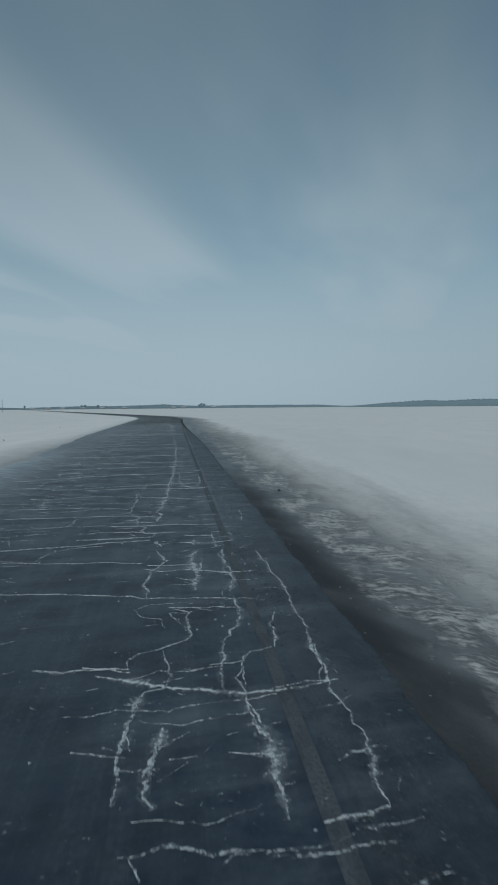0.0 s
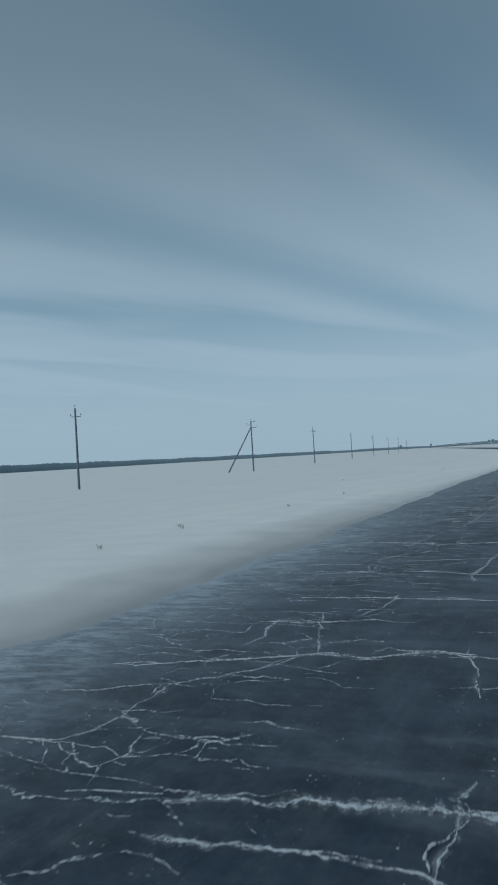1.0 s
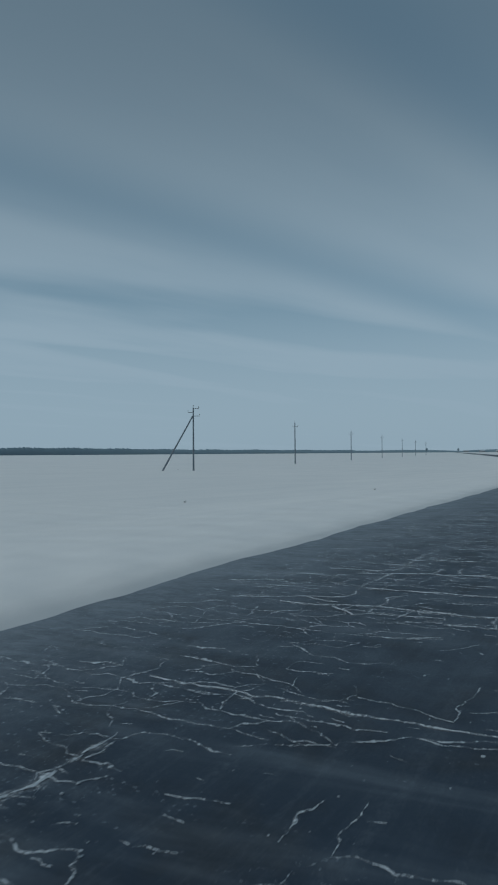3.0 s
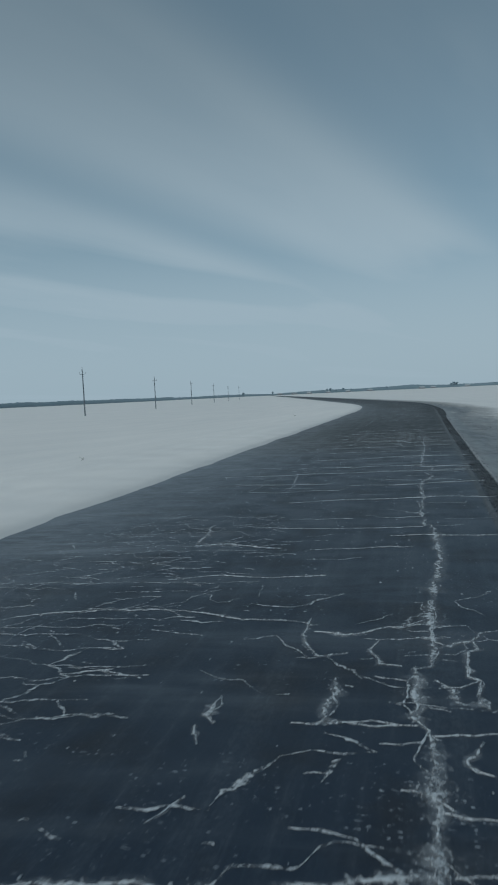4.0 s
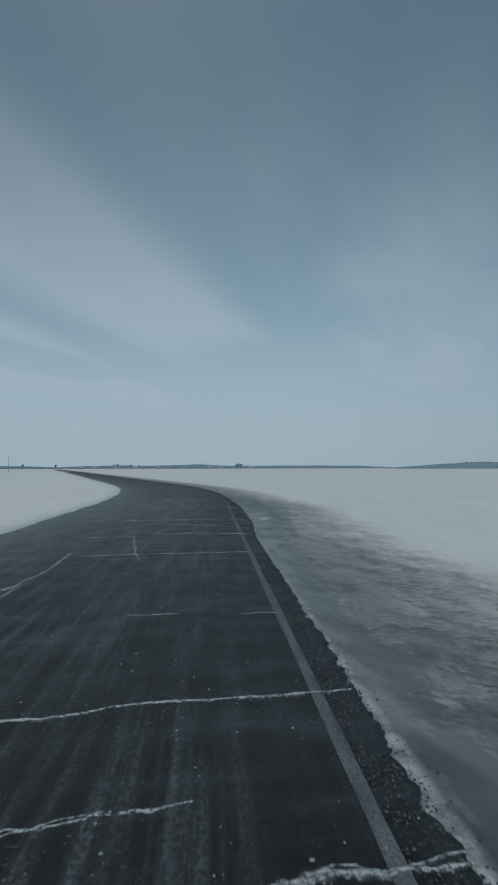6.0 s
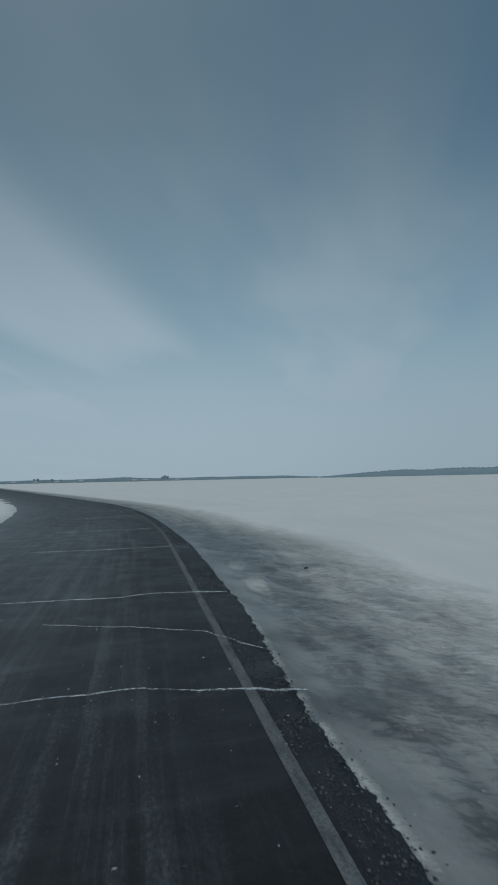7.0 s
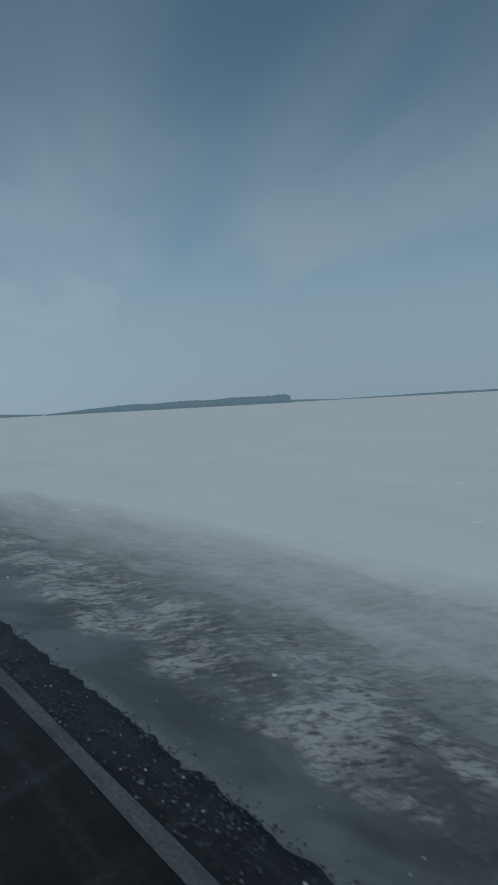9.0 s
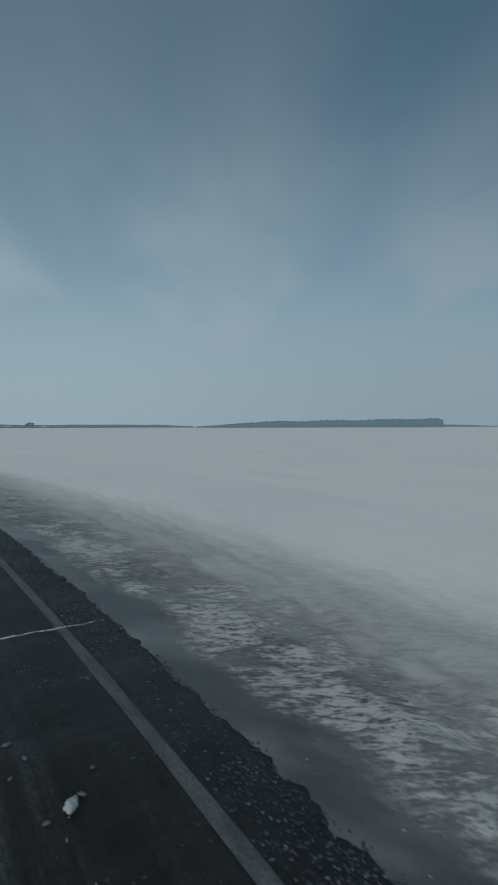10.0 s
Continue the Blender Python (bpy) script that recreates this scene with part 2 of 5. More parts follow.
def field_material():
    m, n, b = material("wind_swept_snow")
    uv, u, s = lane(n)
    grain = n.noise(uv, 30.0, 4, 0.6)
    soft = n.noise(n.stretch(uv, (2.0, 9.0, 1.0), -12), 1.0, 4, 0.55)
    broad = n.noise(uv, 0.06, 3, 0.5)
    snow = n.mix(n.math("ADD", n.math("MULTIPLY", soft, 0.6), n.math("MULTIPLY", broad, 0.4)), (0.68, 0.68, 0.68), (0.905, 0.878, 0.845))
    # icy gravel of the shoulder with a thin uneven film of snow
    e = n.math("SUBTRACT", n.math("SUBTRACT", u, 1.26), n.ramp(s, 34.0, 58.0, 0.4, 0.0))
    e = n.math("SUBTRACT", e, n.math("SUBTRACT", n.ramp(s, 97.0, 102.0, 0.0, 0.19), n.ramp(s, 111.0, 117.0, 0.0, 0.15)))
    stones = n.noise(uv, 36.0, 5, 0.7)
    clouds = n.noise(n.stretch(uv, (0.9, 1.9, 1.0), 24), 1.0, 4, 0.5, 0.5)
    streaks = n.noise(n.stretch(uv, (0.4, 1.3, 1.0), 14), 1.0, 5, 0.62)
    film = n.math("ADD", n.math("MULTIPLY", clouds, 0.75), n.math("MULTIPLY", streaks, 0.25))
    later = n.ramp(s, 34.0, 62.0)
    middle = n.math("MULTIPLY", later, n.ramp(s, 112.0, 98.0))
    film = n.ramp(n.math("ADD", film, n.math("MULTIPLY", middle, 0.06)), 0.40, 0.68)
    lip = n.math("MULTIPLY", n.math("MULTIPLY", n.ramp(e, 0.13, 0.02), later), n.math("MULTIPLY", n.ramp(stones, 0.3, 0.6, 0.3, 1.0), n.ramp(n.noise(uv, 2.5, 5, 0.65), 0.38, 0.58, 0.25, 1.0)))
    on_right = n.ramp(u, -0.4, 0.4)
    early = n.math("MULTIPLY", n.math("MULTIPLY", n.ramp(e, 0.75, 0.15), n.ramp(s, 24.0, 11.0, 0.2, 1.0)), n.math("MULTIPLY", on_right, n.math("SUBTRACT", 1.0, later)))
    film = n.math("MAXIMUM", film, n.math("SUBTRACT", 1.0, on_right))
    film = n.math("MULTIPLY", n.math("MAXIMUM", film, lip), n.math("SUBTRACT", 1.0, n.math("MULTIPLY", early, 0.7)))
    ice = n.mix(stones, (0.031, 0.033, 0.035), (0.084, 0.087, 0.090))
    ice = n.mix(n.math("MULTIPLY", early, 0.75), ice, n.mix(stones, (0.018, 0.02, 0.024), (0.062, 0.066, 0.074)))
    ice = n.mix(film, ice, n.mix(stones, (0.121, 0.127, 0.132), (0.222, 0.231, 0.238)))
    # wind crust: pale plates with short dark gaps between them
    banks = n.noise(n.stretch(uv, (0.55, 1.5, 1.0), -6), 1.0, 6, 0.62, 0.3)
    dashes = n.noise(n.stretch(uv, (0.21, 0.10, 1.0), -27), 1.0, 6, 0.74, 0.1)
    small = n.noise(n.stretch(uv, (0.07, 0.04, 1.0), -27), 1.0, 5, 0.72)
    where_torn = n.noise(uv, 1.0, 5, 0.65)
    crust_zone = n.math("MULTIPLY", n.ramp(e, 0.3, 0.85), n.ramp(e, 2.6, 1.2))
    strength = n.math("ADD", n.ramp(s, 44.0, 58.0, 0.16, 0.0), n.math("ADD", n.ramp(s, 114.0, 123.0, -0.06, 0.16), n.math("MULTIPLY", n.ramp(s, 79.0, 84.0), n.ramp(s, 101.0, 96.0, 0.0, 0.13))))
    level = n.math("ADD", banks, n.math("ADD", n.math("MULTIPLY", crust_zone, 0.22), strength))
    crust = n.math("MULTIPLY", n.ramp(level, 0.65, 0.86), n.ramp(crust_zone, 0.0, 0.3))
    gaps = n.ramp(n.math("ADD", n.math("MULTIPLY", n.math("ADD", n.math("MULTIPLY", dashes, 0.7), n.math("MULTIPLY", small, 0.3)), 1.0), n.math("MULTIPLY", n.math("SUBTRACT", where_torn, 0.5), 0.75)), 0.44, 0.56)
    crust = n.math("MULTIPLY", crust, n.math("SUBTRACT", 1.0, n.math("MULTIPLY", gaps, 0.85)))
    fine_gaps = n.ramp(n.math("ADD", n.math("MULTIPLY", dashes, 0.5), n.math("MULTIPLY", small, 0.5)), 0.50, 0.57)
    crust = n.math("MULTIPLY", crust, n.math("SUBTRACT", 1.0, n.math("MULTIPLY", fine_gaps, 0.72)))
    flakes = n.math("MULTIPLY", n.math("MULTIPLY", n.ramp(n.math("ADD", n.math("MULTIPLY", dashes, 0.6), n.math("MULTIPLY", small, 0.4)), 0.60, 0.66), n.ramp(where_torn, 0.44, 0.58)), n.math("MULTIPLY", n.ramp(e, 0.1, 0.5), n.ramp(e, 5.5, 3.0)))
    long_bands = n.noise(n.stretch(uv, (1.3, 12.0, 1.0), -5), 1.0, 4, 0.55, 0.4)
    # Whitening outward: snow cover, and blown-snow haze put into the colour with it.
    cover_haze = n.math("ADD", n.ramp(e, 0.7, 6.5, 0.0, 0.84), n.math("MULTIPLY", n.math("SUBTRACT", long_bands, 0.5), n.math("MULTIPLY", n.ramp(e, 0.5, 2.0), n.ramp(e, 13.0, 4.0, 0.1, 0.4))))
    cover_haze = n.math("ADD", cover_haze, n.ramp(e, 0.5, 2.2, 0.0, 0.2))
    cover_haze = n.math("ADD", cover_haze, n.math("MULTIPLY", n.math("MULTIPLY", middle, n.ramp(e, 0.2, 1.4)), n.ramp(clouds, 0.36, 0.66, 0.04, 0.2)))
    cover_haze = n.math("ADD", cover_haze, n.ramp(e, 5.0, 12.0, 0.0, 0.3))
    # a pale film close to the asphalt
    pale = n.math("MULTIPLY", n.ramp(s, 54.0, 64.0), n.ramp(s, 117.0, 110.0, 0.1, 0.8))
    pale = n.math("MULTIPLY", pale, n.ramp(n.math("ADD", e, n.math("MULTIPLY", n.math("SUBTRACT", clouds, 0.5), 1.6)), 1.25, 0.5))
    cover_haze = n.math("ADD", cover_haze, n.math("MULTIPLY", pale, n.ramp(streaks, 0.3, 0.7, 0.02, 0.22)))
    # Extra whitening of the first shoulder stretch, for haze over the distance.
    cover_haze = n.math("ADD", cover_haze, n.math("MULTIPLY", n.ramp(s, 45.0, 25.0, 0.0, 0.3), n.ramp(e, 0.9, 2.2)))
    cover_haze = n.math("ADD", cover_haze, n.math("MULTIPLY", n.math("MULTIPLY", n.ramp(s, 90.0, 97.0, 0.0, 0.10), n.ramp(s, 114.0, 104.0)), n.math("MULTIPLY", n.ramp(e, 0.0, 0.4), n.ramp(e, 9.0, 5.0))))
    cover_haze = n.math("ADD", cover_haze, n.math("MULTIPLY", n.ramp(s, 112.0, 122.0, 0.0, 0.15), n.math("MULTIPLY", n.ramp(e, 0.9, 2.2), n.ramp(e, 9.0, 5.0))))
    # packed patches left on the ice, and places swept bare
    for mid_u, mid_s, half_u, half_s, more in ((2.06, 103.6, 0.24, 1.25, 0.42), (2.12, 106.3, 0.22, 0.8, 0.38), (2.0, 86.5, 0.16, 0.7, 0.3), (1.98, 83.95, 0.14, 0.35, 0.3), (2.9, 88.4, 0.3, 1.2, 0.25),
                                               (2.3, 82.6, 0.16, 0.9, 0.25), (2.15, 80.1, 0.15, 0.7, 0.25), (1.7, 85.2, 0.28, 0.9, -0.25), (2.4, 84.9, 0.25, 0.6, -0.3), (1.65, 82.4, 0.3, 1.0, -0.25), (1.9, 78.3, 0.3, 1.1, -0.2)):
        du, ds = n.math("DIVIDE", n.math("SUBTRACT", u, mid_u), half_u), n.math("DIVIDE", n.math("SUBTRACT", s, mid_s), half_s)
        away = n.math("SQRT", n.math("ADD", n.math("MULTIPLY", du, du), n.math("MULTIPLY", ds, ds)))
        away = n.math("ADD", away, n.math("MULTIPLY", n.math("SUBTRACT", streaks, 0.5), 1.6))
        cover_haze = n.math("ADD", cover_haze, n.ramp(away, 1.1, 0.5, 0.0, more))
    # dark stones and ice that show through
    mottle = n.ramp(n.math("ADD", n.math("MULTIPLY", n.noise(n.stretch(uv, (0.24, 0.12, 1.0), -27), 1.0, 7, 0.78), 0.75), n.math("MULTIPLY", banks, 0.25)), 0.44, 0.60)
    cover_haze = n.math("SUBTRACT", cover_haze, n.math("MULTIPLY", mottle, n.math("MULTIPLY", n.ramp(e, 0.1, 0.7), n.ramp(e, 6.0, 2.5, 0.0, n.math("SUBTRACT", n.math("ADD", n.ramp(s, 70.0, 80.0, 0.14, 0.33), n.math("MULTIPLY", n.ramp(s, 76.0, 80.0, 0.0, 0.14), n.ramp(s, 96.0, 90.0))), n.math("MULTIPLY", n.ramp(s, 106.0, 112.0, 0.0, 0.15), n.ramp(e, 1.2, 2.2)))))), clamp=True)
    bare = n.ramp(n.noise(n.stretch(uv, (0.5, 1.1, 1.0), 10), 1.0, 5, 0.68, 0.6), 0.50, 0.60)
    cover_haze = n.math("SUBTRACT", cover_haze, n.math("MULTIPLY", n.math("MULTIPLY", bare, n.ramp(s, 60.0, 72.0, 0.0, 0.22)), n.math("MULTIPLY", n.ramp(e, 0.2, 0.6), n.math("MULTIPLY", n.ramp(e, 4.5, 2.2), n.ramp(s, 124.0, 112.0)))), clamp=True)
    right = n.math("MAXIMUM", n.math("MAXIMUM", cover_haze, n.math("MAXIMUM", n.math("MULTIPLY", crust, n.math("ADD", n.ramp(s, 116.0, 130.0, 0.38, 0.6), n.ramp(s, 40.0, 30.0, 0.0, 0.3))), n.math("MULTIPLY", n.math("MULTIPLY", lip, middle), 0.66))), n.math("MULTIPLY", flakes, 0.62), clamp=True)
    # Farther along the bank foot is paler, its lit edge put into the colour.
    left = n.ramp(n.math("ADD", u, n.math("MULTIPLY", n.noise(uv, 0.7, 4), 1.6)), -4.4, n.ramp(s, 36.0, 56.0, -8.4, -6.9), n.ramp(s, 28.0, 40.0, 0.42, 0.68), 1.0)
    amount = n.mix(n.ramp(u, -0.4, 0.4), left, right)
    n.put(b.inputs["Base Color"], n.mix(amount, ice, snow))
    n.put(b.inputs["Roughness"], n.math("ADD", n.ramp(amount, 0.05, 0.6, 0.40, 0.75), n.math("MULTIPLY", early, 0.25), clamp=True))
    n.put(b.inputs["Specular IOR Level"], n.math("SUBTRACT", n.ramp(amount, 0.05, 0.6, 0.46, 0.3), n.math("MULTIPLY", early, 0.4), clamp=True))
    height = n.math("ADD", n.math("MULTIPLY", grain, 0.3), n.math("ADD", n.math("MULTIPLY", crust, 4.0), n.math("MULTIPLY", stones, 0.5)))
    n.put(b.inputs["Normal"], n.add("Bump", {"Strength": 0.55, "Distance": 0.018, "Height": height}).outputs[0])
    return m


def crack_material(name="packed_snow", broken=0.43):
    m, n, b = material(name)
    uv, u, s = lane(n)
    grain = n.noise(uv, 40.0, 4, 0.7)
    n.put(b.inputs["Base Color"], n.mix(grain, (0.34, 0.375, 0.41), (0.66, 0.70, 0.735)))
    b.inputs["Roughness"].default_value = 0.85
    side = n.math("ABSOLUTE", n.add("SeparateXYZ", {0: n.add("UVMap", uv_map="strip").outputs[0]}).outputs[0])
    kept = n.ramp(n.math("ADD", n.math("MULTIPLY", n.noise(uv, 26.0, 4, 0.7), 0.6), n.math("MULTIPLY", n.noise(uv, 3.5, 3, 0.6), 0.4)), broken - 0.04, broken + 0.14)
    n.put(b.inputs["Alpha"], n.math("MULTIPLY", kept, n.ramp(n.math("ADD", side, n.math("MULTIPLY", n.math("SUBTRACT", n.noise(uv, 45.0, 3, 0.65), 0.5), 0.6)), 1.05, 0.45)))
    n.put(b.inputs["Normal"], n.add("Bump", {"Strength": 0.8, "Distance": 0.01, "Height": grain}).outputs[0])
    return m


def frost_material():
    m, n, b = material("scattered_snow")
    uv, u, s = lane(n)
    b.inputs["Base Color"].default_value = (0.66, 0.70, 0.74, 1)
    b.inputs["Roughness"].default_value = 0.9
    side = n.math("ABSOLUTE", n.add("SeparateXYZ", {0: n.add("UVMap", uv_map="strip").outputs[0]}).outputs[0])
    fade = n.ramp(side, 1.0, 0.1)
    speck = n.ramp(n.math("ADD", n.noise(n.stretch(uv, (0.9, 1.3, 1.0)), 32.0, 4, 0.72), n.math("MULTIPLY", fade, 0.10)), 0.58, 0.68)
    powder = n.math("MULTIPLY", n.math("MULTIPLY", fade, fade), n.ramp(n.noise(n.stretch(uv, (0.5, 1.6, 1.0)), 4.0, 5, 0.65), 0.36, 0.68, 0.0, 0.42))
    kept = n.ramp(n.noise(uv, 1.6, 4, 0.6), 0.36, 0.6, 0.1, 0.85)
    n.put(b.inputs["Alpha"], n.math("MULTIPLY", n.math("MAXIMUM", n.math("MULTIPLY", speck, n.ramp(fade, 0.0, 0.5, 0.0, 0.5)), powder), kept))
    return m


def paint_material():
    m, n, b = material("worn_line_paint")
    uv, u, s = lane(n)
    fine = n.noise(uv, 40.0, 5, 0.7)
    wear = n.math("MULTIPLY", n.math("MULTIPLY", n.ramp(s, 45.0, 84.0, 0.38, 1.0), n.ramp(s, 106.0, 122.0, 0.9, 0.55)), n.ramp(n.noise(n.stretch(uv, (0.12, 0.5, 1.0)), 1.0, 5, 0.65), 0.3, 0.6, 0.25, 0.85))
    n.put(b.inputs["Base Color"], n.mix(n.math("MULTIPLY", wear, n.ramp(fine, 0.36, 0.58, 0.25, 1.0)), (0.034, 0.041, 0.05), n.mix(n.ramp(s, 70.0, 100.0), (0.225, 0.243, 0.258), (0.215, 0.218, 0.215))))
    b.inputs["Roughness"].default_value = 0.75
    return m


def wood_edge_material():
    m, n, b = material("hazed_far_wood")
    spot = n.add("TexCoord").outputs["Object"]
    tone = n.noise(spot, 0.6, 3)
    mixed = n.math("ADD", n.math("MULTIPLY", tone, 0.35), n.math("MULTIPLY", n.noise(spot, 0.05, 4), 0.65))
    # Haze of the distance is put into this pale blue-grey.
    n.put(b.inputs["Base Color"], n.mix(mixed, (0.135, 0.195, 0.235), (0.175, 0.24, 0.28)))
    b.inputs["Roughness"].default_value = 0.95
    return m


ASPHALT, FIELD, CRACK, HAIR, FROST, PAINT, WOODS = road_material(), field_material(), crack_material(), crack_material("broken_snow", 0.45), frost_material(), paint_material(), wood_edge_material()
# Weathered wood, lightened and blued for the haze before the poles.
POLE_WOOD = plain("weathered_hazed_pole_wood", (0.125, 0.152, 0.175), 0.85, 0, 14)
IRON = plain("dark_iron", (0.06, 0.06, 0.065), 0.6, 0.6, 40)
GLASSY = plain("insulator_porcelain", (0.22, 0.23, 0.23), 0.35, 0, 30)
WEED = plain("dry_weed", (0.13, 0.125, 0.12), 0.9, 0, 40)
CRUMB = plain("asphalt_crumb", (0.035, 0.042, 0.052), 0.85, 0, 60, 0.5)
DRIFT = plain("wind_packed_snow", (0.68, 0.695, 0.71), 0.85, 0, 18, 0.15)
CLOD = plain("snow_clod", (0.58, 0.60, 0.62), 0.8, 0, 25, 0.12)
FROSTED = plain("frosted_crumb", (0.11, 0.118, 0.128), 0.8, 0, 30, 0.3)
GRAIN = plain("dirty_snow_grain", (0.33, 0.36, 0.39), 0.85, 0, 25, 0.25)
HOUSE_WALL = plain("far_house_wall", (0.16, 0.17, 0.18), 0.9, 0, 0.4)
HOUSE_ROOF = plain("snowy_roof", (0.34, 0.38, 0.41), 0.85, 0, 0.4, 0.1)


# ---- mesh helpers ----
def mesh_of(name, verts, faces, mat, uv=None, smooth=False, uv_strip=None):
    me = bpy.data.meshes.new(name)
    me.from_pydata([tuple(map(float, v)) for v in verts], [], faces)
    for layer_name, values in (("lane", uv), ("strip", uv_strip)):
        if values is not None:
            layer = me.uv_layers.new(name=layer_name)
            loops = np.zeros(len(me.loops), dtype=np.int64)
            me.loops.foreach_get("vertex_index", loops)
            layer.data.foreach_set("uv", np.asarray(values, np.float32)[loops].ravel())
    me.materials.append(mat)
    if smooth:
        me.polygons.foreach_set("use_smooth", [True] * len(me.polygons))
    return me


def piece(name, me, parent=None, label=""):
    ob = new(name, me)
    ob.parent = parent
    return tagged(ob, label)


def part(name, bm, mat, parent, label="", smooth=False):
    me = bpy.data.meshes.new(name)
    bm.to_mesh(me)
    bm.free()
    me.materials.append(mat)
    if smooth:
        me.polygons.foreach_set("use_smooth", [True] * len(me.polygons))
    return piece(name, me, parent, label)


def rod(bm, a, b, r0, r1, sides=10):
    """A tapered round bar from a to b."""
    a, b = Vector(a), Vector(b)
    m = Matrix.Translation((a + b) / 2) @ (b - a).to_track_quat("Z", "Y").to_matrix().to_4x4()
    bmesh.ops.create_cone(bm, cap_ends=True, segments=sides, radius1=r0, radius2=r1, depth=(b - a).length, matrix=m)


def grid(us, vs, fn, name, mat, smooth=True):
    """A sheet over the grid us x vs; fn gives world places and lane coordinates."""
    uu, vv = np.meshgrid(us, vs)
    x, y, z, lu, ls = fn(uu, vv)
    verts = np.stack([x.ravel(), y.ravel(), z.ravel()], 1)
    w_, h_ = len(us), len(vs)
    a = (np.arange(h_ - 1)[:, None] * w_ + np.arange(w_ - 1)[None]).ravel()
    faces = np.stack([a, a + 1, a + w_ + 1, a + w_], 1).tolist()
    return mesh_of(name, verts, faces, mat, np.stack([lu.ravel(), ls.ravel()], 1), smooth)


def steps(*stretches):
    """Positions along a line: (from, to, step) one after another."""
    out = []
    for a, b, d in stretches:
        out.append(np.linspace(a, b, max(int(round(abs(b - a) / d)), 1), endpoint=False))
    return np.concatenate(out + [[stretches[-1][1]]])


# ---- ground ----
def ground_height(x, y, u, s):
    near = np.clip(1 - np.abs(u) / 60, 0, 1)
    rolling = 0.12 * waves(x, y, 3, 70, 3) * np.clip((np.abs(u) - 8) / 20, 0, 1)
    ragged = 0.6 * waves(x, y, 5, 6.0, 3) + 0.12 * waves(x, y, 6, 1.1, 2)
    left = -5.3 - 0.7 * np.clip((s - 27) / 22, 0, 1) - u + ragged * (0.15 + 0.25 * np.clip((34 - s) / 10, 0, 1))
    bank = np.clip(left / 0.7, 0, 1)
    z_left = -0.07 + 0.13 * bank * bank * (3 - 2 * bank) - 0.5 * np.clip((left - 2.0) / 9, 0, 1) ** 1.3
    z_left = z_left + 0.025 * waves(x, y, 7, 2.4, 4) * np.clip(left, 0, 1)
    right = u - right_edge(s)
    z_right = -0.009 - 0.009 * np.clip((s - 34) / 24, 0, 1) - 0.05 * np.clip(right / 2, 0, 1) - 0.38 * np.clip((right - 2.5) / 10, 0, 1)
    crust = np.clip((right - 0.12) / 0.6, 0, 1) * np.clip((7 - right) / 3, 0.15, 1)
    z_right = z_right + crust * (0.022 * waves(x, y, 8, 0.8, 4) + 0.03 * waves(x * 1.6, y * 0.35, 9, 1.6, 3))
    z = np.where(u < -2.5, z_left, z_right)
    return z + rolling


def ground_place(x, y):
    u, s = along_road(x, y)
    return x, y, ground_height(x, y, u, s), u, s


def graded(inner, outer, n, grow):
    d = np.cumsum(grow ** np.arange(n))
    return inner + (outer - inner) * d / d[-1]


xs = np.concatenate([graded(-60, -4500, 22, 1.35)[::-1], steps((-60, -12, 1.6), (-12, -7.5, 0.3), (-7.5, -4.6, 0.14), (-4.6, 1.0, 0.7), (1.0, 2.3, 0.05), (2.3, 7.0, 0.12), (7.0, 14.0, 0.35), (14, 60, 1.6)), graded(60, 4500, 22, 1.35)])
ys = np.concatenate([graded(-12, -3000, 16, 1.5)[::-1], steps((-12, 150, 0.16), (150, 260, 1.0), (260, 400, 4.0)), graded(400, 4800, 22, 1.35)])
ground = new("ground", grid(xs, ys, ground_place, "ground", FIELD))
tagged(ground, "flat snow field with grey wind-swept icy road shoulders", "snow field", kind="structure")


# ---- road ----
def road_place(k, s):
    """k runs 0..1 across the slab; its edges are ragged."""
    rag = 0.035 * waves(s, s * 0 + 1.7, 21, 2.6, 5) + 0.034 * waves(s, s * 0, 22, 0.36, 3) * np.clip((s - 24) / 20, 0.25, 1) + 0.016 * waves(s, s * 0, 24, 0.14, 2)
    u = LEFT_EDGE - 0.6 + k * (right_edge(s) + rag - LEFT_EDGE + 0.6)
    x, y = on_road(u, s)
    z = 0.006 * waves(x, y, 23, 6.0, 3)
    return x, y, np.where(k > 0.9999, z - 0.016 - 0.03 * np.clip((s - 34) / 24, 0, 1), z), u, s


road_s = steps((-14, 150, 0.06), (150, 300, 1.0), (300, 700, 8.0))
road_k = np.array([0, 0.1, 0.25, 0.4, 0.55, 0.7, 0.85, 0.95, 0.99, 0.999, 1.0])
road = new("road", grid(road_k, road_s, road_place, "road", ASPHALT))
tagged(road, "cracked dark asphalt road dusted with blown snow", "road", kind="structure")


